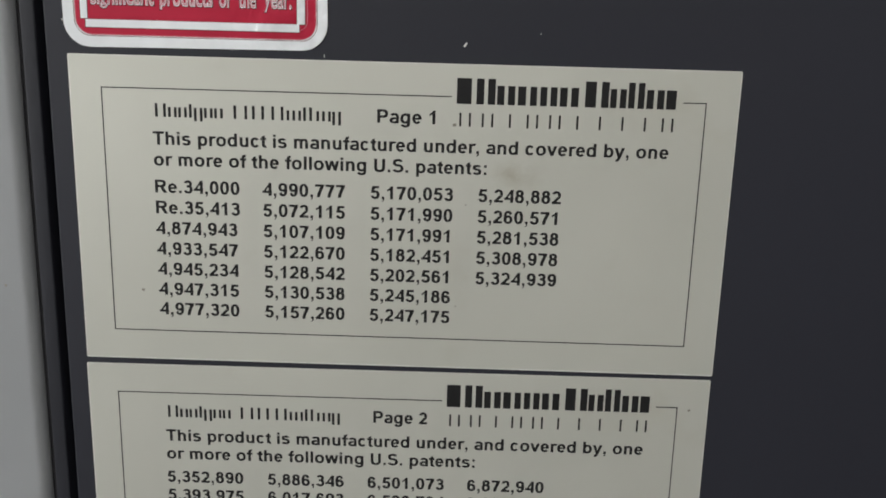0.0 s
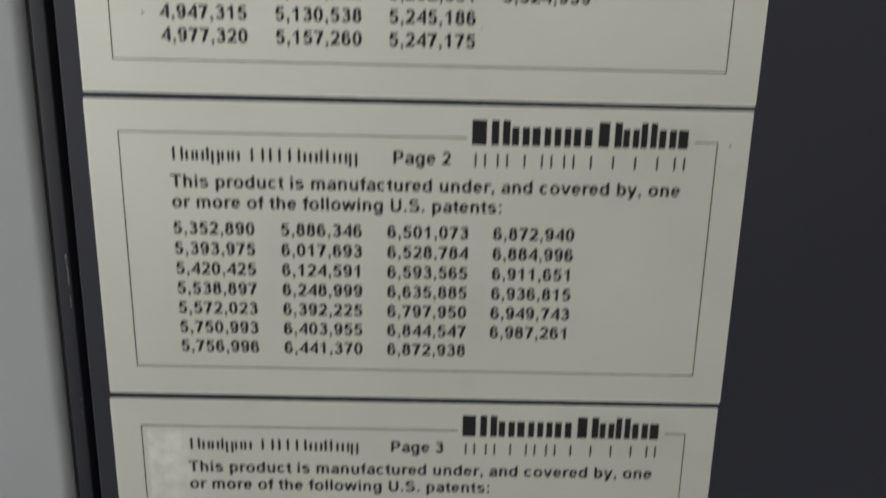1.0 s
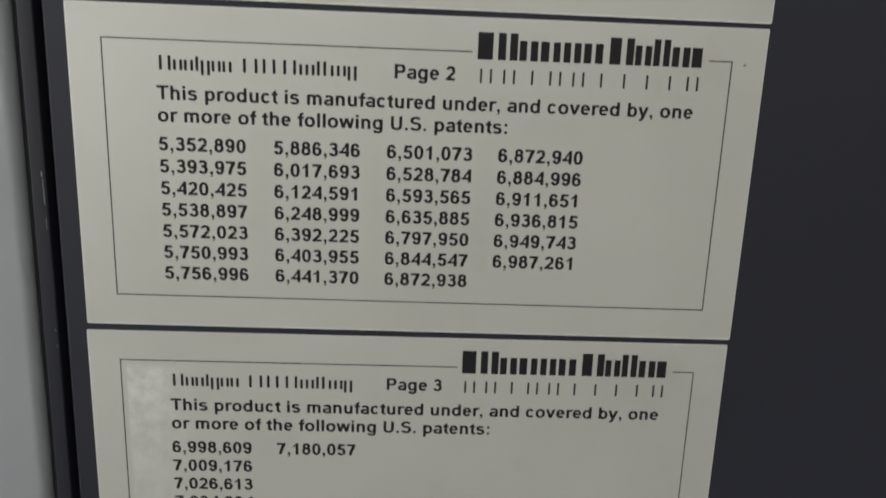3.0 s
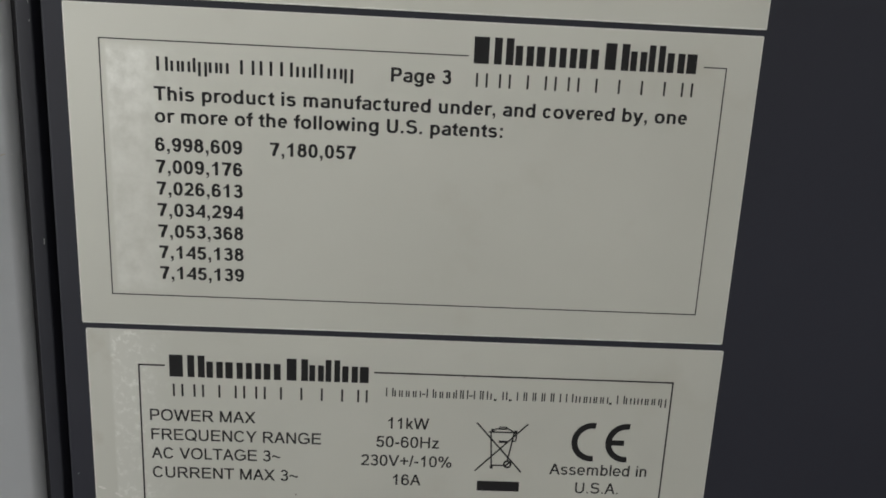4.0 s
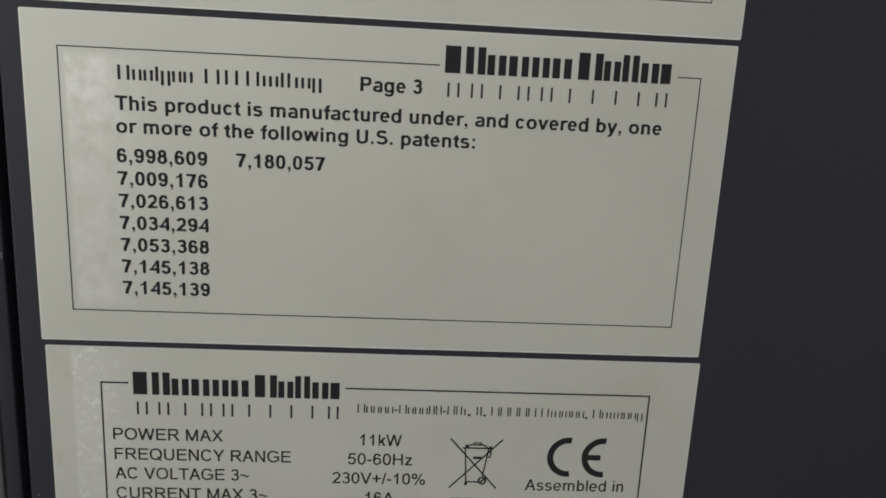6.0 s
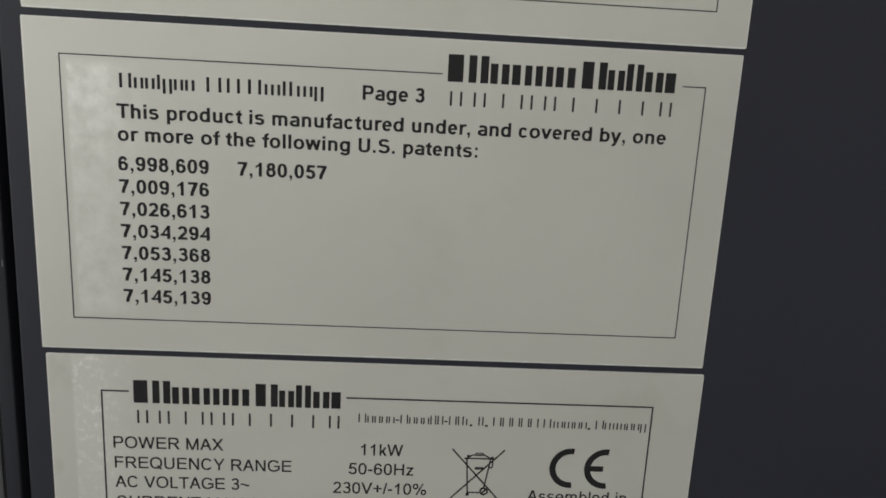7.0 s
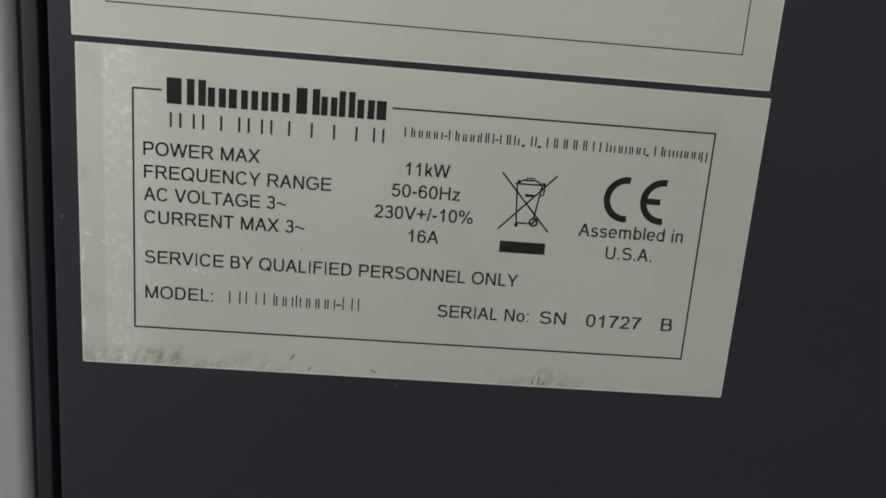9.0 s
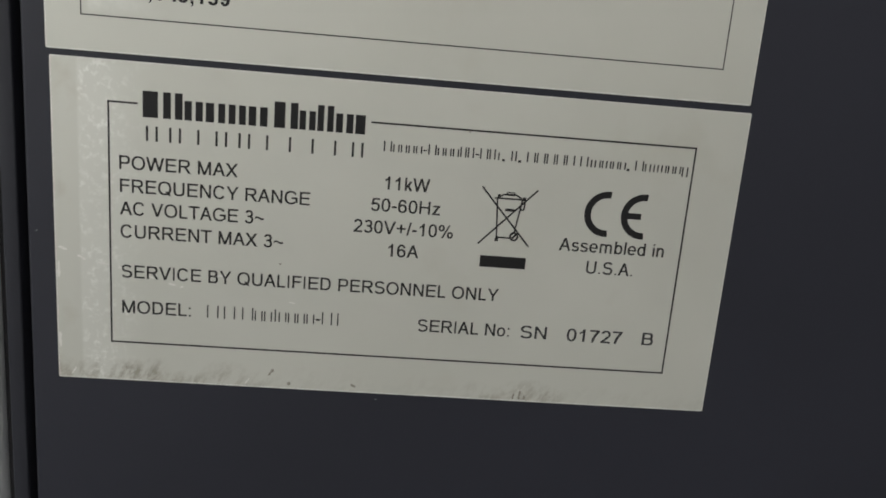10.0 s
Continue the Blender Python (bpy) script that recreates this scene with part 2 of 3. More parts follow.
# Set widths of a plain grotesque, in thousandths of its height, for the regular and the bold cut.
SET = dict(zip("ABCDEFGHIJKLMNOPQRSTUVWXYZ", (667, 667, 722, 722, 667, 611, 778, 722, 278, 500, 667, 556, 833, 722, 778, 667, 778, 722, 667, 611, 722, 667, 944, 667, 667, 611)))
SET |= dict(zip("abcdefghijklmnopqrstuvwxyz", (556, 556, 500, 556, 556, 278, 556, 556, 222, 222, 500, 222, 833, 556, 556, 556, 556, 333, 500, 278, 556, 500, 722, 500, 500, 500)))
SET |= dict(zip("0123456789,.:-+/%~ ", (556,) * 10 + (278, 278, 278, 333, 584, 278, 889, 584, 278)))
SET_BOLD = dict(SET) | dict(zip("abcdefghijklmnopqrstuvwxyz", (556, 611, 556, 611, 556, 333, 611, 611, 278, 278, 556, 278, 889, 611, 611, 611, 611, 389, 556, 333, 611, 556, 778, 556, 556, 500)))
SET_BOLD |= {"A": 722, "B": 722, "K": 722, "L": 611, "P": 667, ":": 333}
STEMMED = "BDEFHIKLMNPRUbhkmnpru"
WEDGES = "ATVWXYvwxyfrt/"


def box_of(c, bold):
    """Left and right bearing of a character, in heights of the em."""
    side = 0.072 if c in STEMMED else 0.008 if c in WEDGES else 0.04
    left = right = side
    if c in "RKk":
        right = 0.006
    if c == "r":
        left, right = 0.066, -0.012
    if c in "ft":
        left, right = 0.014, -0.024 if c == "f" else 0.008
    if c in "EFLP":
        right = 0.042
    if c in "bp":
        right = 0.038
    if c in "dga":
        left, right = 0.036, 0.066 if c != "a" else 0.034
    if c in "iIl":
        left = right = 0.067 if c != "I" else (0.067 if bold else 0.093)
    if c == "4":
        left, right = 0.018, 0.034
    if c == "1":
        left, right = (0.085, 0.165) if bold else (0.109, 0.181)
    if c in ",.:":
        left = right = (0.098 if c == ":" else 0.07) if bold else 0.089
    return left, right


class Pen:
    """Draws a character of a plain grotesque out of bars, slanted strokes and bowls, in thousandths of its height.
    wide is the character's width, v and h how thick its upright and level strokes are."""

    def __init__(self, c, wide, bold):
        small = c.islower()
        self.c, self.w = c, wide
        self.v = (150 if small else 155) if bold else (108 if small else 112)
        self.h = (119 if small else 125) if bold else (91 if small else 97)
        self.pieces = []

    def poly(self, *points):
        self.pieces.append((list(points), [list(range(len(points)))]))

    def rect(self, x0, x1, z0, z1):
        self.poly((x0, z0), (x1, z0), (x1, z1), (x0, z1))

    def stem(self, x, z0, z1):
        self.rect(x, x + self.v, z0, z1)

    def bar(self, z, x0, x1):
        self.rect(x0, x1, z, z + self.h)

    def slant(self, ax, az, bx, bz, wide):
        """A stroke with level ends; wide is measured along the line of writing."""
        k = wide / 2
        self.poly((ax - k, az), (ax + k, az), (bx + k, bz), (bx - k, bz))

    def bowl(self, x0, x1, z0, z1, a0=0, a1=360, square=2.25, thin=1.0):
        """Part of an oval ring that fills the box, from the angle a0 to a1."""
        steps = max(4, round(abs(a1 - a0) / 13))
        cx, cz, rx, rz = (x0 + x1) / 2, (z0 + z1) / 2, (x1 - x0) / 2, (z1 - z0) / 2
        verts = []
        for n in range(steps + 1):
            a = radians(a0 + (a1 - a0) * n / steps)
            co, si = math.cos(a), math.sin(a)
            ux, uz = math.copysign(abs(co) ** (2 / square), co), math.copysign(abs(si) ** (2 / square), si)
            verts += [(cx + rx * ux, cz + rz * uz), (cx + (rx - self.v * thin) * ux, cz + (rz - self.h * thin) * uz)]
        self.pieces.append((verts, [[2 * n, 2 * n + 2, 2 * n + 3, 2 * n + 1] for n in range(steps)]))


CAP, MID, TAIL = 716, 522, -204


def draw_capital(p):
    c, w, v, h = p.c, p.w, p.v, p.h
    if c in "HEFLBDPRKNMU" and c != "U":
        p.stem(0, 0, CAP)
    if c in "HNM":
        p.stem(w - v, 0, CAP)
    if c == "H":
        p.bar(325, v, w - v)
    elif c in "EFL":
        if c != "L":
            p.bar(CAP - h, v, w)
            p.bar(325, v, 0.93 * w)
        if c != "F":
            p.bar(0, v, w)
    elif c == "I":
        p.rect(0, w, 0, CAP)
    elif c == "T":
        p.bar(CAP - h, 0, w)
        p.stem((w - v) / 2, 0, CAP - h)
    elif c == "D":
        for z in (0, CAP - h):
            p.bar(z, v, 0.44 * w)
        p.bowl(-0.12 * w, w, 0, CAP, -90, 90, 2.45)
    elif c == "B":
        for z, x in ((0, 0.56), (330, 0.54), (CAP - h, 0.54)):
            p.bar(z, v, x * w)
        p.bowl(w * 0.2, w * 0.94, 330, CAP, -90, 90, 2.5)
        p.bowl(w * 0.18, w, 0, 330 + h, -90, 90, 2.5)
    elif c in "PR":
        foot, right = (272, w) if c == "P" else (305, 0.9 * w)
        for z in (foot, CAP - h):
            p.bar(z, v, 0.56 * right)
        p.bowl(0.14 * right, right, foot, CAP, -90, 90, 2.5)
        if c == "R":
            p.slant(0.5 * w, foot + h / 2, w - 0.62 * v, 0, 1.24 * v)
    elif c == "K":
        p.slant(v * 0.9, 215, w - 0.72 * v, CAP, 1.4 * v)
        p.slant(0.40 * w, 410, w - 0.62 * v, 0, 1.24 * v)
    elif c == "N":
        p.slant(0.55 * v, CAP, w - 0.55 * v, 0, 1.1 * v)
    elif c == "M":
        p.slant(0.55 * v, CAP, w / 2, 0, 1.05 * v)
        p.slant(w - 0.55 * v, CAP, w / 2, 0, 1.05 * v)
    elif c in "AV":
        foot, head = (0, CAP) if c == "A" else (CAP, 0)
        p.slant(0.54 * v, foot, w / 2, head, 1.08 * v)
        p.slant(w - 0.54 * v, foot, w / 2, head, 1.08 * v)
        if c == "A":
            p.bar(205, 0.22 * w, 0.78 * w)
    elif c == "W":
        for a, b in ((0.52 * v, 0.27 * w), (w / 2, 0.27 * w), (w / 2, 0.73 * w), (w - 0.52 * v, 0.73 * w)):
            p.slant(a, CAP, b, 0, 1.04 * v)
    elif c == "X":
        p.slant(0.62 * v, 0, w - 0.66 * v, CAP, 1.24 * v)
        p.slant(w - 0.62 * v, 0, 0.66 * v, CAP, 1.24 * v)
    elif c == "Y":
        p.stem((w - v) / 2, 0, 310)
        p.slant(0.6 * v, CAP, w / 2, 290, 1.1 * v)
        p.slant(w - 0.6 * v, CAP, w / 2, 290, 1.1 * v)
    elif c in "OQ":
        p.bowl(0, w, -11, CAP + 11)
        if c == "Q":
            p.slant(0.62 * w, 200, w - 0.5 * v, -35, 1.2 * v)
    elif c in "CG":
        p.bowl(0, w, -11, CAP + 11, 33, 327 if c == "C" else 318)
        if c == "G":
            p.bar(285, 0.53 * w, w)
            p.stem(w - v, 95, 300)
    elif c == "S":
        p.bowl(0.03 * w, 0.97 * w, 322, CAP + 11, 22, 270, 2.2)
        p.bowl(0, w, -11, 322 + h, 90, -160, 2.2)
    elif c == "U":
        p.stem(0, 250, CAP)
        p.stem(w - v, 250, CAP)
        p.bowl(0, w, -11, 511, 180, 360, 2.4)


def draw_small(p):
    c, w, v, h = p.c, p.w, p.v, p.h
    if c in "bhkl":
        p.stem(0, 0, CAP)
    if c in "imnr":
        p.stem(0, 0, MID)
    if c in "bdgopq":
        p.bowl(0, w, -11 if c != "p" else -11, MID + 11, square=2.2)
    if c == "p":
        p.stem(0, TAIL, MID)
    elif c == "d":
        p.stem(w - v, 0, CAP)
    elif c == "g":
        p.stem(w - v, 0, MID)
        p.bowl(0.02 * w, w, TAIL - 8, 210, 0, -162)
    elif c in "hn":
        p.stem(w - v, 0, 330)
        p.bowl(0, w, 120, MID + 11, 0, 160, 2.4)
    elif c == "u":
        p.stem(w - v, 0, MID)
        p.stem(0, 190, MID)
        p.bowl(0, w, -11, 400, 180, 340, 2.4)
    elif c == "m":
        half = (w + v) / 2
        for x in (0, half - v):
            p.stem(x + half - v, 0, 330)
            p.bowl(x, x + half, 140, MID + 11, 0, 160, 2.4)
    elif c == "i":
        p.stem(0, CAP - 1.05 * h, CAP)
    elif c == "r":
        p.bowl(0, 1.5 * w, 120, MID + 11, 160, 62, 2.3)
    elif c == "k":
        p.slant(v * 0.9, 165, w - 0.75 * v, MID, 1.35 * v)
        p.slant(0.42 * w, 315, w - 0.62 * v, 0, 1.24 * v)
    elif c == "a":
        p.bowl(0.05 * w, 0.99 * w, 165, MID + 11, 158, 0, 2.3)
        p.stem(0.99 * w - v, 60, 355)
        p.slant(0.99 * w - v / 2, 70, w - v / 2, 0, v)
        p.bowl(0, 1.06 * w, -11, 316, 75, 318, 2.3)
    elif c == "c":
        p.bowl(0, w, -11, MID + 11, 36, 324)
    elif c == "e":
        p.bowl(0, w, -11, MID + 11, -2, 322, 2.2)
        p.rect(0.6 * v, w - 0.1 * v, 218, 218 + 0.82 * h)
    elif c == "s":
        p.bowl(0.03 * w, 0.97 * w, 225, MID + 11, 20, 270, 2.3)
        p.bowl(0, w, -11, 225 + 0.95 * h, 90, -160, 2.3)
    elif c in "ft":
        x = 0.26 * w
        p.bar(MID - h, 0, 0.98 * w)
        if c == "f":
            p.stem(x, 0, 570)
            p.bowl(x, 1.45 * w, 410, CAP + 10, 180, 84)
        else:
            p.poly((x, 120), (x + v, 120), (x + v, 668), (x, 600))
            p.bowl(x, 1.6 * w, -10, 250, 180, 278)
    elif c in "vyw":
        if c == "w":
            for a, b in ((0.5 * v, 0.27 * w), (w / 2, 0.27 * w), (w / 2, 0.73 * w), (w - 0.5 * v, 0.73 * w)):
                p.slant(a, MID, b, 0, v)
        else:
            p.slant(0.52 * v, MID, w / 2, 0, 1.04 * v)
            p.slant(w - 0.52 * v, MID, w / 2, 0, 1.04 * v)
            if c == "y":
                p.slant(w / 2, 10, 0.40 * w, -115, 1.04 * v)
                p.bowl(-0.16 * w, 0.40 * w + 0.52 * v, TAIL - 4, 0, 350, 262)
    elif c == "z":
        p.bar(0, 0, w)
        p.bar(MID - h, 0.05 * w, 0.97 * w)
        p.slant(0.62 * v, h / 2, w - 0.7 * v, MID - h / 2, 1.25 * v)


def draw_figure(p):
    c, w, v, h = p.c, p.w, p.v, p.h
    if c == "0":
        p.bowl(0, w, -11, CAP + 6, square=2.3)
    elif c == "1":
        p.poly((w - v, 0), (w, 0), (w, CAP), (w - 0.8 * v, CAP), (0.62 * w - 0.4 * v, 612), (0, 535), (0, 422), (w - v, 520))
    elif c == "2":
        p.bowl(0.02 * w, 0.98 * w, 285, CAP + 6, 170, -38, 2.2)
        p.slant(0.83 * w - 0.1 * v, 392, 0.66 * v, 0.7 * h, 1.3 * v)
        p.bar(0, 0, w)
    elif c == "3":
        p.bowl(0.04 * w, 0.95 * w, 330, CAP + 6, 162, -90, 2.2)
        p.bowl(0, w, -11, 330 + h, 90, -164, 2.2)
        p.bar(330, 0.34 * w, 0.52 * w)
    elif c == "4":
        x = 0.66 * w
        p.stem(x, 0, CAP)
        p.bar(155, 0, w)
        p.slant(0.37 * v, 160, x + 0.55 * v, CAP, 0.74 * v)
    elif c == "5":
        p.bar(CAP - h - 6, 0.2 * w, 0.94 * w)
        p.poly((0.02 * w, 330), (0.02 * w + 0.95 * v, 345), (0.2 * w + 0.82 * v, CAP - h - 2), (0.185 * w, CAP - 6))
        p.bowl(0, w, -11, 470, 140, -164, 2.2)
    elif c in "69":
        turn = c == "9"
        start = len(p.pieces)
        p.bowl(0, w, -11, 462, square=2.2)
        p.bowl(0, 0.98 * w, 20, CAP + 6, 28, 190, 2.3)
        if turn:
            p.pieces[start:] = [([(w - x, CAP - 5 - z) for x, z in verts], faces) for verts, faces in p.pieces[start:]]
    elif c == "7":
        p.bar(CAP - h - 6, 0, w)
        p.poly((0.22 * w, 0), (0.22 * w + 1.02 * v, 0), (0.30 * w + 1.1 * v, 220), (0.48 * w + 1.1 * v, 420), (w, 610), (w, CAP - h), (w - 1.3 * v, CAP - h), (0.46 * w, 420), (0.28 * w, 220))
    elif c == "8":
        p.bowl(0.06 * w, 0.94 * w, 338, CAP + 6, square=2.15)
        p.bowl(0, w, -11, 338 + h, square=2.15)


def draw_sign(p):
    c, w, v, h = p.c, p.w, p.v, p.h
    if c == ".":
        p.rect(0, w, 0, w)
    elif c == ":":
        p.rect(0, w, 0, w)
        p.rect(0, w, MID - w, MID)
    elif c == ",":
        p.poly((0, 0), (0.5 * w, 0), (0.45 * w, -80), (0.08 * w, -112), (0.14 * w, -158), (0.75 * w, -120), (w, -30), (w, w), (0, w))
    elif c == "-":
        p.rect(0, w, 215, 215 + 1.15 * h)
    elif c == "+":
        p.bar(300, 0, w)
        p.stem((w - v) / 2, 100, 580)
    elif c == "/":
        p.slant(0.45 * v, -8, w - 0.45 * v, CAP + 6, 0.85 * v)
    elif c == "%":
        p.bowl(0, 0.41 * w, 350, CAP + 6, thin=0.9)
        p.bowl(0.59 * w, w, -11, 355, thin=0.9)
        p.slant(0.27 * w, -14, 0.73 * w, CAP + 8, 0.9 * v)
    elif c == "~":
        verts = []
        for n in range(15):
            z = 318 + 44 * math.sin(math.tau * n / 14 * 0.96)
            verts += [(w * n / 14, z + 0.5 * h), (w * n / 14, z - 0.5 * h)]
        p.pieces.append((verts, [[2 * n, 2 * n + 2, 2 * n + 3, 2 * n + 1] for n in range(14)]))


GLYPHS = {}


def glyph(c, bold):
    """The pieces of a character, each its points and faces: x in heights of the em from the left edge, z in capitals."""
    key = (c, bold)
    if key not in GLYPHS:
        left, right = box_of(c, bold)
        p = Pen(c, (SET_BOLD if bold else SET)[c] - 1000 * (left + right), bold)
        (draw_capital if c.isupper() else draw_small if c.islower() else draw_figure if c.isdigit() else draw_sign)(p)
        GLYPHS[key] = [([(x / 1000, z / CAP) for x, z in verts], faces) for verts, faces in p.pieces]
    return GLYPHS[key]


def write(parent, name, words, x0, x1, base, cap, material=None, bold=False):
    """Words from x0 to x1 (millimetres of the label), on the line base, with capitals cap high."""
    table = SET_BOLD if bold else SET
    left, last = box_of(words[0], bold)[0], box_of(words[-1], bold)[1]
    em = (x1 - x0) / (sum(table[c] for c in words) / 1000 - left - last)
    x = x0 - left * em
    bm = bmesh.new()
    for c in words:
        if c != " ":
            at = x + box_of(c, bold)[0] * em
            first = None
            for n, (verts, faces) in enumerate(glyph(c, bold)):
                deep = -SHEET - INK - 0.0012 * MM * n
                vs = [bm.verts.new(((at + a * em) * MM, deep, (base + d * cap) * MM)) for a, d in verts]
                for f in faces:
                    bm.faces.new([vs[i] for i in f])
                if first:       # the strokes of one character hang together
                    bm.edges.new((first, vs[0]))
                first = first or vs[0]
        x += table[c] / 1000 * em
    return raised(name, bm, material or BLACK, parent)


def raised(name, bm, material, parent):
    """Gives flat faces the thickness of print and links them."""
    bmesh.ops.recalc_face_normals(bm, faces=bm.faces)
    for f in bm.faces:
        if f.normal.y > 0:
            f.normal_flip()
    solid = bmesh.ops.extrude_face_region(bm, geom=list(bm.faces))
    for v in solid["geom"]:
        if isinstance(v, bmesh.types.BMVert):
            v.co.y += 1.6 * INK
    bmesh.ops.recalc_face_normals(bm, faces=bm.faces)
    return part(name, bm, material, parent)


def emboss(parent, name, words, x0, x1, base, tall, material, weight, lift):
    """A word in the built-in font, drawn narrow from x0 to x1, with capitals tall high."""
    curve = bpy.data.curves.new("writing", "FONT")
    curve.body, curve.size, curve.resolution_u, curve.offset = words, 1.0, 4, weight
    ob = new("writing", curve)
    mesh = bpy.data.meshes.new_from_object(ob.evaluated_get(bpy.context.evaluated_depsgraph_get()))
    bpy.data.objects.remove(ob)
    bpy.data.curves.remove(curve)
    xs = [v.co.x for v in mesh.vertices]
    bm = bmesh.new()
    vs = [bm.verts.new(((x0 + (v.co.x - min(xs)) / (max(xs) - min(xs)) * (x1 - x0)) * MM, -SHEET - INK - lift * INK, (base + v.co.y / 0.7 * tall * (1.0 if v.co.y > 0 else 0.5)) * MM)) for v in mesh.vertices]
    for f in mesh.polygons:
        bm.faces.new([vs[i] for i in f.vertices])
    bpy.data.meshes.remove(mesh)
    return raised(name, bm, material, parent)


WIDTHS = {"C": 0.72, "O": 0.78, "T": 0.61, "x": 0.56, "t": 0.56, "p": 0.56, "m": 0.86, "i": 0.26, "f": 0.33, "r": 0.38, "I": 0.26, "c": 0.55,
          "-": 0.33, ",": 0.26, " ": 0.28, "d": 0.56}
TALL = {"C": (0, 1), "O": (0, 1), "T": (0, 1), "I": (0, 1), "x": (0, 0.74), "m": (0, 0.74), "t": (0, 1), "p": (-0.27, 0.74), "i": (0, 1),
        "f": (0, 1), "r": (0, 0.74), "c": (0, 0.78), "-": (0.3, 0.44), ",": (-0.1, 0.12), "d": (0, 1)}
SOLID = "iIfrT-,"


def bars(parent, name, x0, x1, z0, z1, thick, count, material):
    """Upright bars, each a part, that fill the place of one character of a name that is not lettered."""
    for n in range(count):
        left = (x0 + x1 - thick) / 2 if count == 1 else x0 + n * (x1 - x0 - thick) / (count - 1)
        bm = bar(bmesh.new(), left, left + thick, z0, z1)
        bmesh.ops.recalc_face_normals(bm, faces=bm.faces)
        part(name, bm, material, parent)


def masked(parent, name, shape, x0, x1, base, cap, thick, material=None, gap=0.10):
    """A line of plain upright bars with the size and spacing of a name that is not lettered."""
    total = sum(WIDTHS[c] + gap for c in shape) - gap
    unit, x = (x1 - x0) / total, x0
    for c in shape:
        w = WIDTHS[c] * unit
        if c != " ":
            lo, hi = base + TALL[c][0] * cap, base + TALL[c][1] * cap
            wide = w if c in "-," else min(w, thick)
            bars(parent, name, x, x + w, lo, hi, wide, 1 if c in SOLID else 3 if c == "m" else 2, material or BLACK)
        x += w + gap * unit


def border(parent, x0, x1, z0, z1, gap0, gap1, wide, material):
    """The printed rectangle, open in its upper line between gap0 and gap1: each of its lines is a part."""
    h = wide / 2
    for ax, bx, az, bz in ((x0 - h, gap0, z1 - h, z1 + h), (gap1, x1 + h, z1 - h, z1 + h), (x0 - h, x1 + h, z0 - h, z0 + h),
                           (x0 - h, x0 + h, z0 + h, z1 - h), (x1 - h, x1 + h, z0 + h, z1 - h)):
        bm = bar(bmesh.new(), ax, bx, az, bz)
        bmesh.ops.recalc_face_normals(bm, faces=bm.faces)
        part("border_line", bm, material, parent)


def logo(parent, x0, x1, base, cap, sx0, sx1, sub_base, sub_cap):
    """Two lines of plain bars: heavy ones, and thin wide-set ones below."""
    marks = ((0.015, 0.080, 1, 1), (0.102, 0.185, 1, 2), (0.193, 0.272, 0.74, 2), (0.284, 0.320, 0.74, 1), (0.338, 0.457, 0.74, 3), (0.469, 0.551, 0.74, 2),
             (0.580, 0.628, 1, 1), (0.651, 0.684, 1, 1), (0.690, 0.761, 0.74, 2), (0.769, 0.840, 1, 2), (0.850, 0.927, 0.74, 2), (0.936, 0.980, 0.74, 1))
    for a, b, tall, count in marks:
        ax, bx = x0 + a * (x1 - x0), x0 + b * (x1 - x0)
        bars(parent, "wordmark_bar", ax, bx, base, base + tall * cap, (0, 1.0, 0.4, 0.25)[count] * (bx - ax), count, BLACK)
    wide, t = 0.054 * (sx1 - sx0), 0.15 * sub_cap
    for n, count in enumerate((2, 2, 1, 2, 2, 1, 1, 1, 1, 2)):
        ax = sx0 + n * (sx1 - sx0 - wide) / 9
        bars(parent, "subline_bar", ax, ax + wide, sub_base, sub_base + sub_cap, t, count, GREY_INK)


def speck(parent, name, x, z, pts, material):
    """A small flat mark of its own shape on a label, in millimetres."""
    bm = outline([((x + a) * MM, (z + b) * MM) for a, b in pts], -SHEET - INK, -SHEET + INK)
    bmesh.ops.recalc_face_normals(bm, faces=bm.faces)
    return part(name, bm, material, parent)


def streak(x, z, length, wide, angle, seed):
    """A ragged sliver round (x, z): an outline in millimetres."""
    rnd, c, s = random.Random(seed), math.cos(radians(angle)), math.sin(radians(angle))
    up = [(-length / 2 + length * i / 6, wide * (0.25 + 0.5 * rnd.random()) * (0.3 if i in (0, 6) else 1)) for i in range(7)]
    down = [(a, -wide * (0.25 + 0.5 * rnd.random()) * (0.3 if i in (0, 6) else 1)) for i, (a, _) in enumerate(up)]
    return [(a * c - b * s, a * s + b * c) for a, b in up + down[::-1]]


# ---- the room, closed round the machine ----
def slab(name, x0, x1, y0, y1, z0, z1, material, label, category):
    ob = part(name, block(x0, x1, y0, y1, z0, z1), material)
    return tagged(ob, label, category, kind="structure")


(X0, X1), (Y0, Y1) = ROOM_X, ROOM_Y
slab("floor", X0, X1, Y0, Y1, -0.1, 0.0, FLOOR, "grey vinyl floor of the laboratory", "floor")
slab("ceiling", X0, X1, Y0, Y1, ROOM_H, ROOM_H + 0.1, TILE, "plain white painted ceiling", "ceiling")
slab("wall_north", X0, X1, Y1, Y1 + 0.12, 0.0, ROOM_H, WALL, "plain off-white painted wall", "wall")
slab("wall_south", X0, X1, Y0 - 0.12, Y0, 0.0, ROOM_H, WALL, "plain off-white painted wall", "wall")
WIN_Y, WIN_Z = (-2.3, -0.5), (0.95, 2.25)     # the added window's opening in the west wall
west = bmesh.new()
for y0, y1, z0, z1 in ((Y0, WIN_Y[0], 0.0, ROOM_H), (WIN_Y[1], Y1, 0.0, ROOM_H), (*WIN_Y, 0.0, WIN_Z[0]), (*WIN_Y, WIN_Z[1], ROOM_H)):
    box(west, X0 - 0.12, X0, y0, y1, z0, z1)
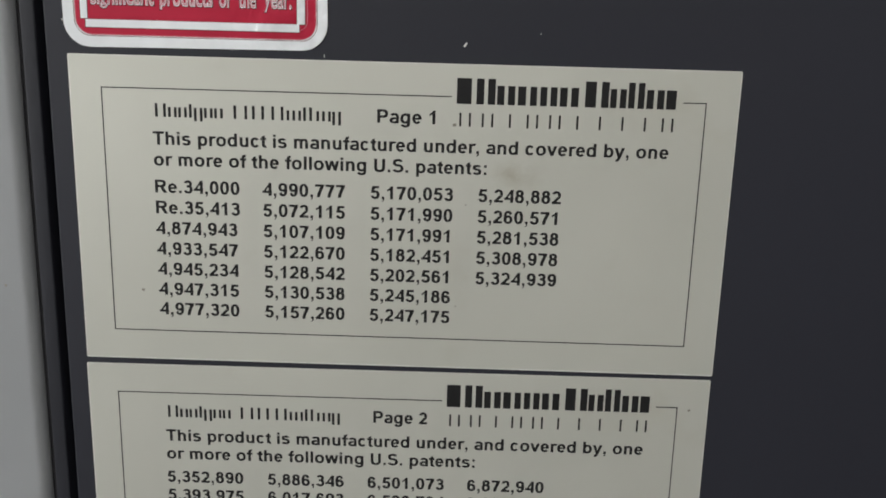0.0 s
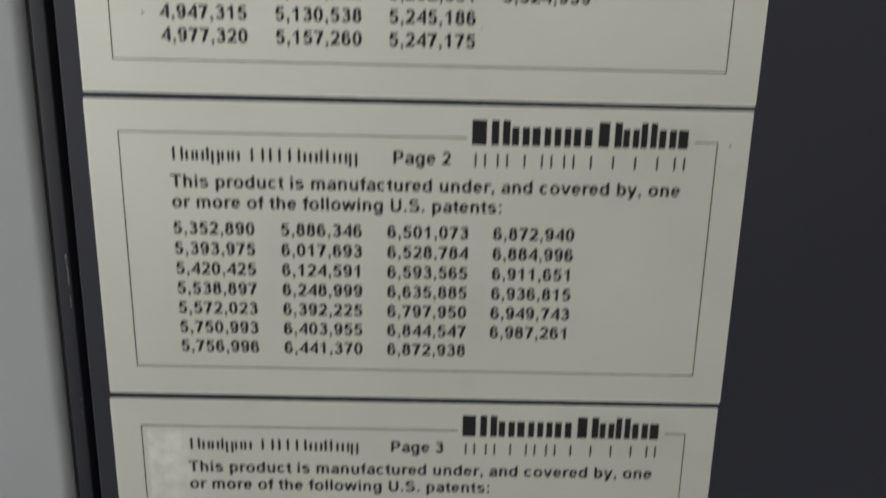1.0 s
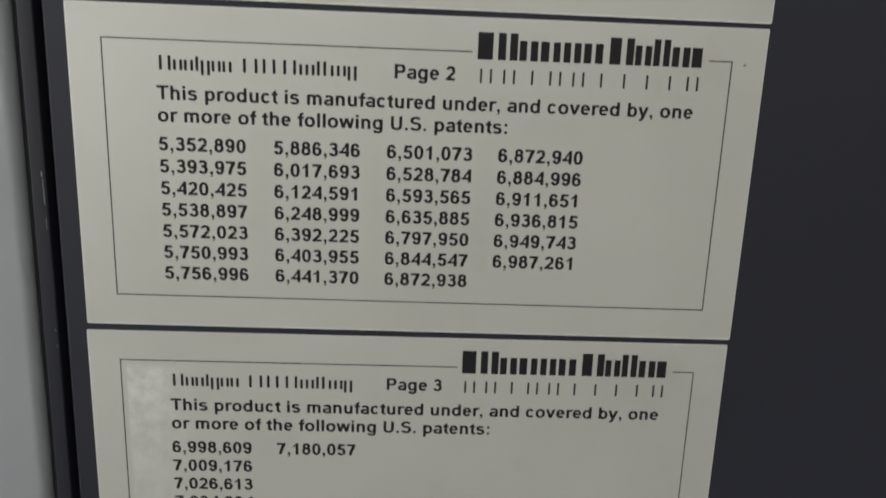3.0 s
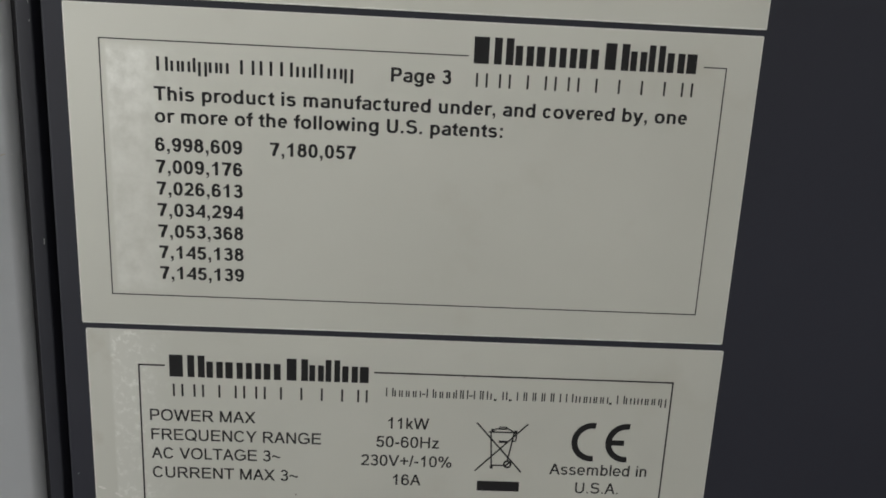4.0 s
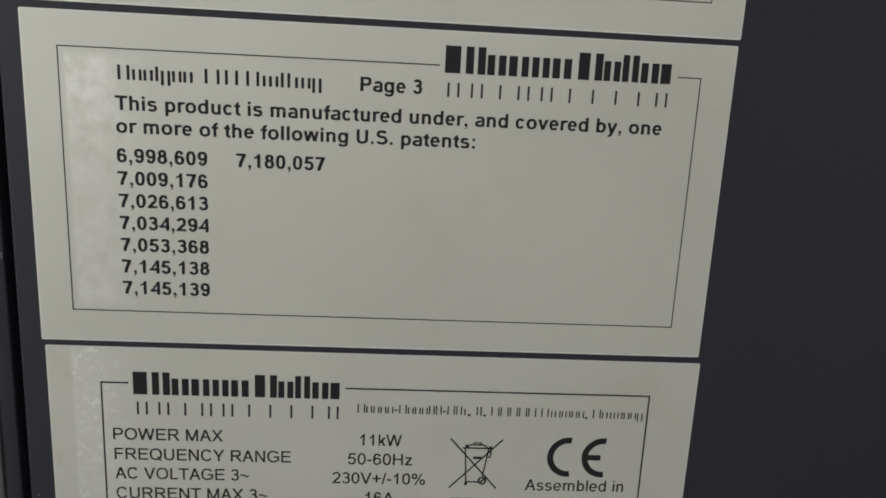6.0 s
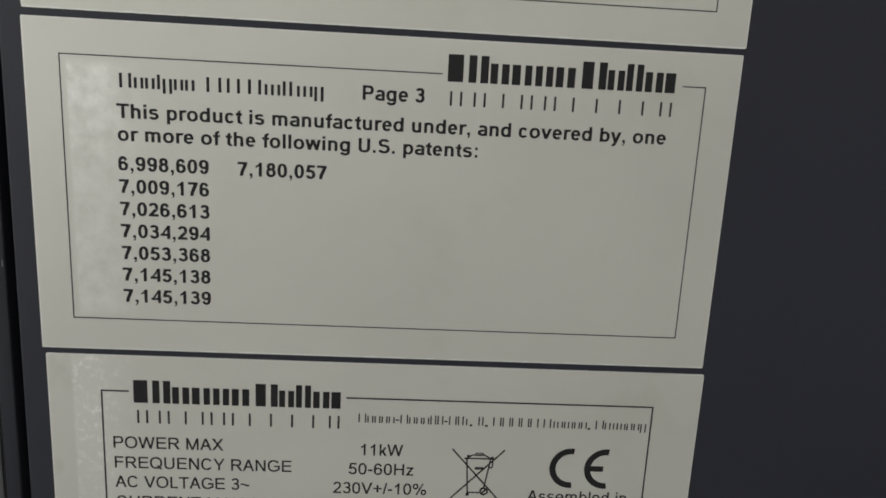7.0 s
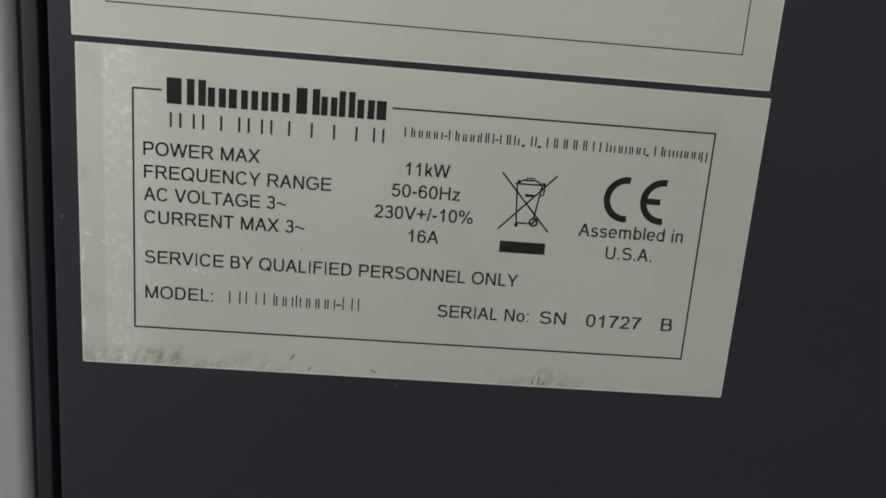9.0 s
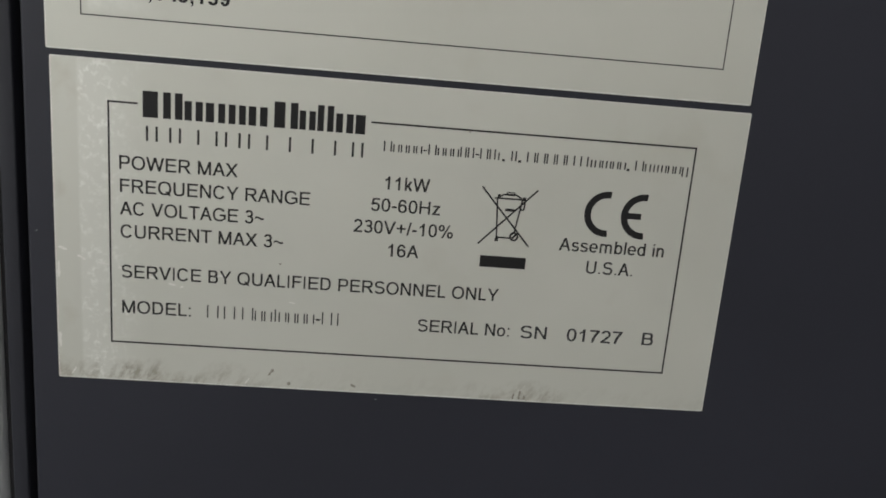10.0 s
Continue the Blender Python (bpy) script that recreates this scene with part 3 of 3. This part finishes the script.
bmesh.ops.remove_doubles(west, verts=west.verts, dist=1e-5)
bmesh.ops.recalc_face_normals(west, faces=west.faces)
tagged(part("wall_west", west, WALL), "plain off-white painted wall with an added window", "wall", kind="structure")
window = new("unseen_window")
window.matrix_basis = pose(X0 - 0.06, 0, 0)
for y0, y1, z0, z1 in ((WIN_Y[0], WIN_Y[0] + 0.06, *WIN_Z), (WIN_Y[1] - 0.06, WIN_Y[1], *WIN_Z), (WIN_Y[0] + 0.06, WIN_Y[1] - 0.06, WIN_Z[0], WIN_Z[0] + 0.06),
                       (WIN_Y[0] + 0.06, WIN_Y[1] - 0.06, WIN_Z[1] - 0.06, WIN_Z[1])):
    part("window_frame", block(-0.03, 0.03, y0, y1, z0, z1), METAL, window)
tagged(window, "unseen white framed window, added to light the panel from the left", "window", kind="structure")
slab("wall_east", X1, X1 + 0.12, Y0, Y1, 0.0, ROOM_H, WALL, "plain off-white painted wall", "wall")


# Unseen ceiling lights, added as an assumed source for the room.
def added_ceiling_light(x, y, wide, deep):
    thing = new("added_ceiling_light")
    thing.matrix_basis = pose(x, y, ROOM_H)
    bm = ring([(-wide / 2, deep / 2), (-wide / 2, -deep / 2), (wide / 2, -deep / 2), (wide / 2, deep / 2)],
              [(-wide / 2 + 0.03, deep / 2 - 0.03), (-wide / 2 + 0.03, -deep / 2 + 0.03), (wide / 2 - 0.03, -deep / 2 + 0.03), (wide / 2 - 0.03, deep / 2 - 0.03)], -0.05, 0.0)
    for v in bm.verts:
        v.co = (v.co.x, v.co.z, v.co.y)
    bmesh.ops.recalc_face_normals(bm, faces=bm.faces)
    part("frame", bm, METAL, thing)
    part("diffuser", block(-wide / 2 + 0.03, wide / 2 - 0.03, -deep / 2 + 0.03, deep / 2 - 0.03, -0.035, -0.02), LAMP, thing, "lit white diffuser")
    return tagged(thing, "unseen rectangular ceiling light with a white frame, added to light the room", "ceiling light", group="ceiling lights")


lamp = added_ceiling_light(-0.9, -1.5, 1.2, 0.6)
copy_thing(lamp, pose(0.6, -1.5, ROOM_H))

# ---- the instrument ----
LOW, HIGH = 0.12, 1.42      # the panel's lower and upper edge
machine = new("laboratory_instrument")
machine.matrix_basis = pose(0, 0, 0)
tagged(machine, "tall laboratory instrument with dark grey and light grey panels", "instrument")
part("dark_panel", block(-3.45 * MM, 0.62, 0.0, 0.03, LOW, HIGH, 0.6 * MM, 5), PANEL, machine, "dark grey powder-coated panel")
part("edge_strip", block(-6.95 * MM, -4.65 * MM, 0.0, 0.03, LOW, HIGH, 0.25 * MM, 4), STRIP, machine, "narrow dark grey edge strip")
# Near-black backing in both gaps; beside the cover it paints the shade line.
part("gap_backing", block(-6.95 * MM, -3.6 * MM, 2.6 * MM, 0.05, LOW, HIGH), GAP, machine, "black recessed gap")
part("gap_backing", block(-8.5 * MM, -6.97 * MM, 1.7 * MM, 0.05, LOW, HIGH, 0.2 * MM, 2), GAP, machine, "black strip in place of the shade beside the light cover")
part("light_cover", block(-0.46, -8.4 * MM, 0.1 * MM, 0.04, LOW, HIGH, 1.8 * MM, 8), COVER, machine, "light grey rounded cover panel")
part("chassis", block(-0.46, 0.62, 0.051, 0.75, 0.03, HIGH), STRIP, machine, "dark body behind the panels")
part("base_frame", block(-0.44, 0.60, 0.07, 0.73, 0.0, 0.03), GAP, machine)


# ---- labels ----
def sheet_label(x, z, degrees, stock, text):
    """A label hung from its upper left corner (millimetres from the first one's)."""
    thing = new("product_label")
    thing.matrix_basis = pose(x * MM, 0, TOP + z * MM) @ pose(0, 0, 0, 0, -degrees, 0)
    bm = outline([(a * MM, b * MM) for a, b in rounded(0, 102, -48.1, 0, 0.25, 3)], -SHEET, 0.0)
    bmesh.ops.recalc_face_normals(bm, faces=bm.faces)
    part("sheet", bm, stock, thing)
    rnd = random.Random(round(-z * 10) + 3)
    for ax, az, bx, bz, thick in ((0.1, -48.0, 101.9, -48.0, 0.13), (0.1, -0.1, 101.9, -0.1, 0.06), (0.1, -47.8, 0.1, -0.2, 0.08), (101.9, -47.8, 101.9, -0.2, 0.08)):
        steps = 70 if az == bz else 32        # a ragged pale line: the frayed cut with its edge highlight painted on
        cut, tx, tz = bmesh.new(), (bz - az) / math.hypot(bx - ax, bz - az), (bx - ax) / math.hypot(bx - ax, bz - az)
        inward = -1 if (ax > 50 or az > -1) else 1
        ends = []
        for n in range(steps + 1):
            px, pz, k = ax + (bx - ax) * n / steps, az + (bz - az) * n / steps, thick * rnd.uniform(0.35, 1.0) * inward
            ends.append([cut.verts.new((cx * MM, -SHEET - 0.2 * INK, cz * MM)) for cx, cz in ((px, pz), (px + abs(tx) * k, pz + abs(tz) * k))])
        for (a0, a1), (b0, b1) in zip(ends, ends[1:]):
            cut.faces.new((a0, b0, b1, a1))
        raised("cut_edge_highlight", cut, CUT_HIGHLIGHT, thing)
    return tagged(thing, text, "label", group="labels on the panel")


BOLD = True
COLUMNS, FIGURE_EM = (12.4, 29.38, 46.25, 63.02), 2.94


def patent_page(x, z, degrees, stock, page, text, columns, first=-20.79, last=-40.52):
    """A page of the patent list; its print lies alike on every page."""
    thing = sheet_label(x, z, degrees, stock, text)
    border(thing, 4.93, 96.95, -43.2, -4.87, 58.45, 93.5, 0.17, GREY_INK)
    logo(thing, 58.7, 93.1, -5.9, 3.82, 59.7, 92.25, -9.28, 2.05)
    masked(thing, "product_name", "Tixxipxx TTO Orxifrxp", 12.5, 41.6, -9.1, 2.03, 0.41)
    write(thing, "page_number", "Page " + page, 47.15, 56.05, -9.08, 2.05, bold=BOLD)
    write(thing, "printed_line", "This product is manufactured under, and covered by, one", 12.5, 91.9, -13.35, 2.03, bold=BOLD)
    write(thing, "printed_line", "or more of the following U.S. patents:", 12.5, 64.15, -16.57, 2.03, bold=BOLD)
    for column, numbers in zip(COLUMNS, columns):
        for row, number in enumerate(numbers.split()):
            left, right = box_of(number[0], BOLD)[0], box_of(number[-1], BOLD)[1]
            x0 = column + (left - 0.04) * FIGURE_EM
            x1 = x0 + (sum(SET_BOLD[c] for c in number) / 1000 - left - right) * FIGURE_EM
            write(thing, "patent_number", number, x0, x1, first + row * (last - first) / 6, 2.02, bold=BOLD)
    return thing


page_one = patent_page(0, 0, 0.0, STOCK_STAINED, "1", "off-white printed label listing patents, first of the stack", (
    "Re.34,000 Re.35,413 4,874,943 4,933,547 4,945,234 4,947,315 4,977,320",
    "4,990,777 5,072,115 5,107,109 5,122,670 5,128,542 5,130,538 5,157,260",
    "5,170,053 5,171,990 5,171,991 5,182,451 5,202,561 5,245,186 5,247,175",
    "5,248,882 5,260,571 5,281,538 5,308,978 5,324,939"))
page_two = patent_page(-0.14, -49.09, 0.17, STOCK, "2", "off-white printed label with four full columns of patents", (
    "5,352,890 5,393,975 5,420,425 5,538,897 5,572,023 5,750,993 5,756,996",
    "5,886,346 6,017,693 6,124,591 6,248,999 6,392,225 6,403,955 6,441,370",
    "6,501,073 6,528,784 6,593,565 6,635,885 6,797,950 6,844,547 6,872,938",
    "6,872,940 6,884,996 6,911,651 6,936,815 6,949,743 6,987,261"))
page_three = patent_page(-0.2, -98.24, 0.277, STOCK_PATCH, "3", "off-white printed label with one short patent column and milky film", (
    "6,998,609 7,009,176 7,026,613 7,034,294 7,053,368 7,145,138 7,145,139",
    "7,180,057"))

# specks and marks on the pages
for n, (px, pz, size) in enumerate(((9.86, -36.5, 0.5), (59.0, -9.1, 0.55), (60.0, -37.7, 0.25), (61.1, -21.35, 0.22))):
    speck(page_one, "speck", px, pz, streak(0, 0, size, size * 0.8, 40 * n, n), DIRT)
speck(page_two, "speck", 98.9, -5.3, streak(0, 0, 0.45, 0.4, 20, 9), DIRT)

rating = sheet_label(0.47, -147.21, 0.17, STOCK_WORN, "worn off-white rating label with dirt along its lower edge")
border(rating, 8.0, 94.33, -41.87, -5.82, 12.1, 45.45, 0.26, BLACK)
logo(rating, 12.3, 45.25, -7.68, 3.72, 13.23, 44.5, -11.05, 2.15)
masked(rating, "address_line", "Cxxxx-Cxxxtt-Ctr, ii, OOOOO Crxmxx, Oxrmxxp", 47.45, 93.6, -9.85, 1.5, 0.215, BLACK)
for words, x0, x1, base in (("POWER MAX", 9.43, 26.4, -15.36), ("FREQUENCY RANGE", 9.5, 37.05, -18.77), ("AC VOLTAGE 3~", 9.44, 30.4, -22.1),
                            ("CURRENT MAX 3~", 9.5, 33.3, -25.55), ("11kW", 48.0, 54.7, -15.5), ("50-60Hz", 46.1, 56.5, -18.85),
                            ("230V+/-10%", 43.7, 58.75, -22.25), ("16A", 49.1, 53.75, -25.7), ("Assembled in", 75.2, 91.7, -22.9), ("U.S.A.", 79.85, 87.2, -26.25),
                            ("SERVICE BY QUALIFIED PERSONNEL ONLY", 9.55, 66.65, -31.68), ("MODEL:", 9.6, 19.8, -37.2),
                            ("SERIAL No:", 54.45, 68.9, -37.33)):
    write(rating, "printed_line", words, x0, x1, base, 1.98, GREY_INK)
write(rating, "serial_number", "SN", 70.65, 74.87, -37.4, 2.05, STAMP)
write(rating, "serial_number", "01727", 78.1, 87.0, -37.43, 2.08, STAMP)
write(rating, "serial_number", "B", 90.26, 92.1, -37.35, 2.08, STAMP)
masked(rating, "model_name", "TTO Occicccc-CT", 21.65, 42.75, -37.2, 1.98, 0.2, GREY_INK)


def bin_symbol(parent):
    """The crossed-out wheeled bin: each line of it printed flat."""
    thing, lift = bmesh.new(), 0.0
    cross = ((62.57, -13.95, 70.45, -22.7, 0.26), (71.06, -13.95, 62.65, -22.7, 0.26))
    lid = ((65.2, -15.4, 65.9, -14.95, 0.24), (65.9, -14.95, 67.8, -14.9, 0.24), (67.8, -14.9, 68.7, -15.4, 0.24), (66.35, -14.6, 67.6, -14.6, 0.16),
           (66.35, -15.0, 67.6, -15.0, 0.16), (66.4, -14.55, 66.4, -15.05, 0.16), (67.55, -14.55, 67.55, -15.05, 0.16))
    body = (
              (64.6, -15.55, 69.2, -15.55, 0.24), (65.0, -15.55, 65.4, -21.7, 0.24), (68.85, -15.55, 68.0, -20.9, 0.24), (65.3, -21.55, 67.6, -21.55, 0.24),
              (66.35, -17.25, 67.75, -17.25, 0.42), (68.6, -16.1, 69.3, -16.1, 0.22), (69.25, -16.1, 69.15, -17.1, 0.22), (69.15, -17.1, 68.55, -17.1, 0.22),
              (65.15, -21.9, 65.65, -21.9, 0.5), (65.2, -14.95, 65.2, -15.6, 0.4), (68.85, -15.45, 69.35, -15.45, 0.55))
    for a in cross + lid + body:
        lift += 0.002
        stroke(thing, *a, lift)
    bmesh.ops.recalc_face_normals(thing, faces=thing.faces)
    sign = part("bin_symbol", thing, BLACK, parent, "crossed-out wheeled bin symbol")
    circle = [(68.05 + 0.72 * math.cos(a / 20 * math.tau), -21.3 + 0.72 * math.sin(a / 20 * math.tau)) for a in range(20)]
    hole = [(68.05 + 0.42 * math.cos(a / 20 * math.tau), -21.3 + 0.42 * math.sin(a / 20 * math.tau)) for a in range(20)]
    bm = ring([(x * MM, z * MM) for x, z in circle], [(x * MM, z * MM) for x, z in hole], -SHEET - 3 * INK, -SHEET + INK)
    stroke(bm, 67.75, -21.6, 68.35, -21.0, 0.3)
    bmesh.ops.recalc_face_normals(bm, faces=bm.faces)
    part("wheel", bm, BLACK, sign)
    bm = bar(bmesh.new(), 63.2, 70.3, -26.3, -24.5)
    bmesh.ops.recalc_face_normals(bm, faces=bm.faces)
    part("symbol_bar", bm, BLACK, parent)


def arc_mark(parent, cx, cz, radius, wide, half, name):
    """A letter of the conformity mark: an open ring of round strokes."""
    outer, inner = radius, radius - wide
    steps = 28
    pts = [(cx + outer * math.cos(a), cz + outer * math.sin(a)) for a in (radians(half + (360 - 2 * half) * i / steps) for i in range(steps + 1))]
    pts_in = [(cx + inner * math.cos(a), cz + inner * math.sin(a)) for a in (radians(half + (360 - 2 * half) * i / steps) for i in range(steps + 1))]
    bm = bmesh.new()
    for i in range(steps):
        quad = [pts[i], pts[i + 1], pts_in[i + 1], pts_in[i]]
        outline([(x * MM, z * MM) for x, z in quad], -SHEET - INK, -SHEET + INK, bm)
    bmesh.ops.remove_doubles(bm, verts=bm.verts, dist=1e-7)
    return bm


bin_symbol(rating)
bm = arc_mark(rating, 82.0, -16.83, 3.5, 1.02, 83, "c")
bmesh.ops.recalc_face_normals(bm, faces=bm.faces)
part("conformity_mark", bm, BLACK, rating, "letter C of the conformity mark")
bm = arc_mark(rating, 87.7, -16.83, 3.5, 1.02, 83, "e")
bar(bm, 85.23, 87.35, -17.3, -16.35)
bmesh.ops.recalc_face_normals(bm, faces=bm.faces)
part("conformity_mark", bm, BLACK, rating, "letter E of the conformity mark")

# scuffs on the film, their glints put in as pale colour
for n, (px, pz, long, wide, turn) in enumerate(((1.1, -27.75, 1.3, 0.35, -18), (3.8, -29.0, 1.4, 0.35, -28), (7.0, -29.7, 1.6, 0.2, -8), (9.4, -30.2, 0.6, 0.3, 0),
                                               (14.0, -31.4, 1.0, 0.2, -22), (17.0, -32.3, 1.1, 0.3, -12), (18.4, -32.6, 0.5, 0.25, 30), (24.3, -30.5, 1.3, 0.25, -5), (0.45, -31.0, 2.6, 0.45, 88),
                                               (0.4, -42.0, 2.4, 0.4, 92), (2.3, -46.9, 1.3, 0.2, 55), (28.5, -47.2, 1.2, 0.2, 55), (35.0, -34.0, 1.0, 0.15, -15))):
    speck(rating, "scuff_glint", px, pz, streak(0, 0, long, wide, turn, 20 + n), PALE)
for n, (px, pz, long, wide, turn) in enumerate(((32.15, -45.5, 1.3, 0.35, 55), (34.95, -47.2, 0.55, 0.45, 20), (70.6, -47.3, 1.0, 0.3, 75), (71.6, -47.0, 1.5, 0.28, 85),
                                               (72.4, -47.4, 0.8, 0.3, 70), (45.0, -47.0, 0.9, 0.3, -30), (60.0, -6.0, 0.35, 0.3, 0), (33.0, -28.0, 0.3, 0.25, 0))):
    speck(rating, "speck", px, pz, streak(0, 0, long, wide, turn, 50 + n), DIRT)


# ---- the red and silver sticker ----
def award_sticker():
    thing = new("award_sticker")
    thing.matrix_basis = pose(0, 0, TOP)
    outer = [((a - 0.008 * b) * MM, (b + 0.008 * (a - 37.0)) * MM) for a, b in rounded(-0.2, 39.6, 1.3, 34.0, 3.9, 10)]    # cut slightly askew
    bm = outline(outer, -SHEET, 0.0)
    bmesh.ops.recalc_face_normals(bm, faces=bm.faces)
    part("foil_backing", bm, SILVER, thing, "silver foil with a rounded border")
    bm = outline([(a * MM, b * MM) for a, b in rounded(1.6, 37.9, 2.8, 32.5, 2.5, 10)], -SHEET - INK, -SHEET + INK)
    bmesh.ops.recalc_face_normals(bm, faces=bm.faces)
    part("red_field", bm, RED, thing, "glossy red printed field")
    for inset in (0.28, 0.5, 1.75):      # fine embossed lines on either side of the red border, shade and highlight painted
        line = ring([(a * MM, b * MM) for a, b in rounded(1.6 - 0.45 + inset, 37.9 + 0.45 - inset, 2.8 - 0.45 + inset, 32.5 + 0.45 - inset, 2.6 - inset * 0.6, 10)],
                    [(a * MM, b * MM) for a, b in rounded(1.68 - 0.45 + inset, 37.82 + 0.45 - inset, 2.88 - 0.45 + inset, 32.42 + 0.45 - inset, 2.52 - inset * 0.6, 10)],
                    -SHEET - 1.6 * INK, -SHEET + INK)
        bmesh.ops.recalc_face_normals(line, faces=line.faces)
        part("emboss_shading_line", line, EMBOSS_SHADE if inset < 0.4 else EMBOSS_PINK, thing)
    for x0, x1, z0, z1 in ((3.15, 35.35, 3.9, 5.05), (3.15, 35.35, 30.4, 31.5), (2.45, 3.5, 5.15, 30.3), (35.0, 36.2, 5.05, 30.3)):
        # the rule's shade, drawn as a dark red outline
        bm = box(bmesh.new(), (x0 - 0.1) * MM, (x1 + 0.1) * MM, -SHEET - 2 * INK, -SHEET - 0.2 * INK, (z0 - 0.12) * MM, (z1 + 0.08) * MM)
        bmesh.ops.recalc_face_normals(bm, faces=bm.faces)
        part("rule_shadow_line", bm, EMBOSS_SHADE, thing, "shade round the raised rule, painted dark red")
        bm = box(bmesh.new(), x0 * MM, x1 * MM, -SHEET - 4 * INK, -SHEET - 0.5 * INK, z0 * MM, z1 * MM)
        bmesh.ops.recalc_face_normals(bm, faces=bm.faces)
        bmesh.ops.bevel(bm, geom=list(bm.edges), offset=0.05 * MM, segments=1, affect="EDGES")
        part("silver_rule", bm, SILVER, thing, "raised silver rule")
    # embossing painted in layers: dark red shade, silver lit edges, pink duller faces
    for word, x0, x1 in (("significant", 4.1, 13.6), ("products", 14.5, 22.4), ("of", 23.4, 25.1), ("the", 26.3, 28.9), ("year.", 30.1, 34.2)):
        emboss(thing, "writing_shade", word, x0 - 0.1, x1 + 0.16, 7.15, 3.05, EMBOSS_SHADE, 0.045, 0.6)
        emboss(thing, "raised_writing", word, x0, x1, 7.25, 3.0, SILVER, 0.02, 2.2)
        emboss(thing, "writing_unlit_face", word, x0 + 0.05, x1 - 0.05, 7.28, 2.96, EMBOSS_PINK, -0.012, 3.6)
    return tagged(thing, "red foil award sticker with a silver border and silver writing", "sticker")


award_sticker()


# ---- marks on the panel ----
def panel_mark(name, x, z, pts, label, y=0.0, material=PALE):
    bm = outline([((x + a) * MM, (z + b) * MM) for a, b in pts], y * MM - 0.03 * MM, y * MM + 0.02 * MM)
    bmesh.ops.recalc_face_normals(bm, faces=bm.faces)
    ob = part(name, bm, material, machine, label)
    ob.matrix_basis = pose(0, 0, TOP)


def strip_mark(name, x, z, pts, label):
    panel_mark(name, x, z, pts, label, y=-0.01, material=SCRATCH)


panel_mark("fleck", 60.3, 2.8, streak(0, 0, 0.85, 0.3, 50, 70), "tiny white paint fleck")
panel_mark("fleck", 49.3, -196.2, streak(0, 0, 0.2, 0.14, 10, 71), "faint grey paint fleck", material=SCRATCH)
panel_mark("fleck", -2.1, -172.6, streak(0, 0, 0.3, 0.1, 60, 72), "faint grey paint fleck", material=SCRATCH)
panel_mark("fleck", 39.05, 0.62, streak(0, 0, 0.45, 0.08, 88, 74), "tiny white paint fleck")
panel_mark("fleck", -0.46, 4.95, streak(0, 0, 0.3, 0.16, 60, 75), "tiny white paint fleck")
panel_mark("fleck", 71.5, 4.6, streak(0, 0, 0.16, 0.12, 80, 73), "tiny white paint fleck")
# scratches along the strip's inner edge
strip_mark("scratch", -5.25, -74.0, streak(0, 0, 0.9, 0.16, 85, 80), "pale scratch on the edge strip")
strip_mark("scratch", -5.15, -76.6, streak(0, 0, 4.4, 0.09, 91, 81), "pale scratch on the edge strip")
strip_mark("scratch", -5.10, -81.6, streak(0, 0, 2.0, 0.07, 90, 84), "pale scratch on the edge strip")
strip_mark("scratch", -5.00, -98.6, streak(0, 0, 0.5, 0.07, 92, 82), "pale scratch on the edge strip")
strip_mark("scratch", -5.00, -101.2, streak(0, 0, 0.4, 0.06, 88, 85), "pale scratch on the edge strip")
strip_mark("scratch", -5.05, -133.6, streak(0, 0, 1.0, 0.12, 90, 83), "pale scratch on the edge strip")


def cover_mark(x, z, pts):
    bm = outline([((x + a) * MM, (z + b) * MM) for a, b in pts], 0.07 * MM, 0.12 * MM)
    bmesh.ops.recalc_face_normals(bm, faces=bm.faces)
    part("smudge", bm, DIRT, machine, "small dark smudge").matrix_basis = pose(0, 0, TOP)


cover_mark(-10.35, -120.7, streak(0, 0, 0.9, 0.25, 20, 90))
cover_mark(-12.6, -36.6, streak(0, 0, 0.5, 0.3, 70, 91))
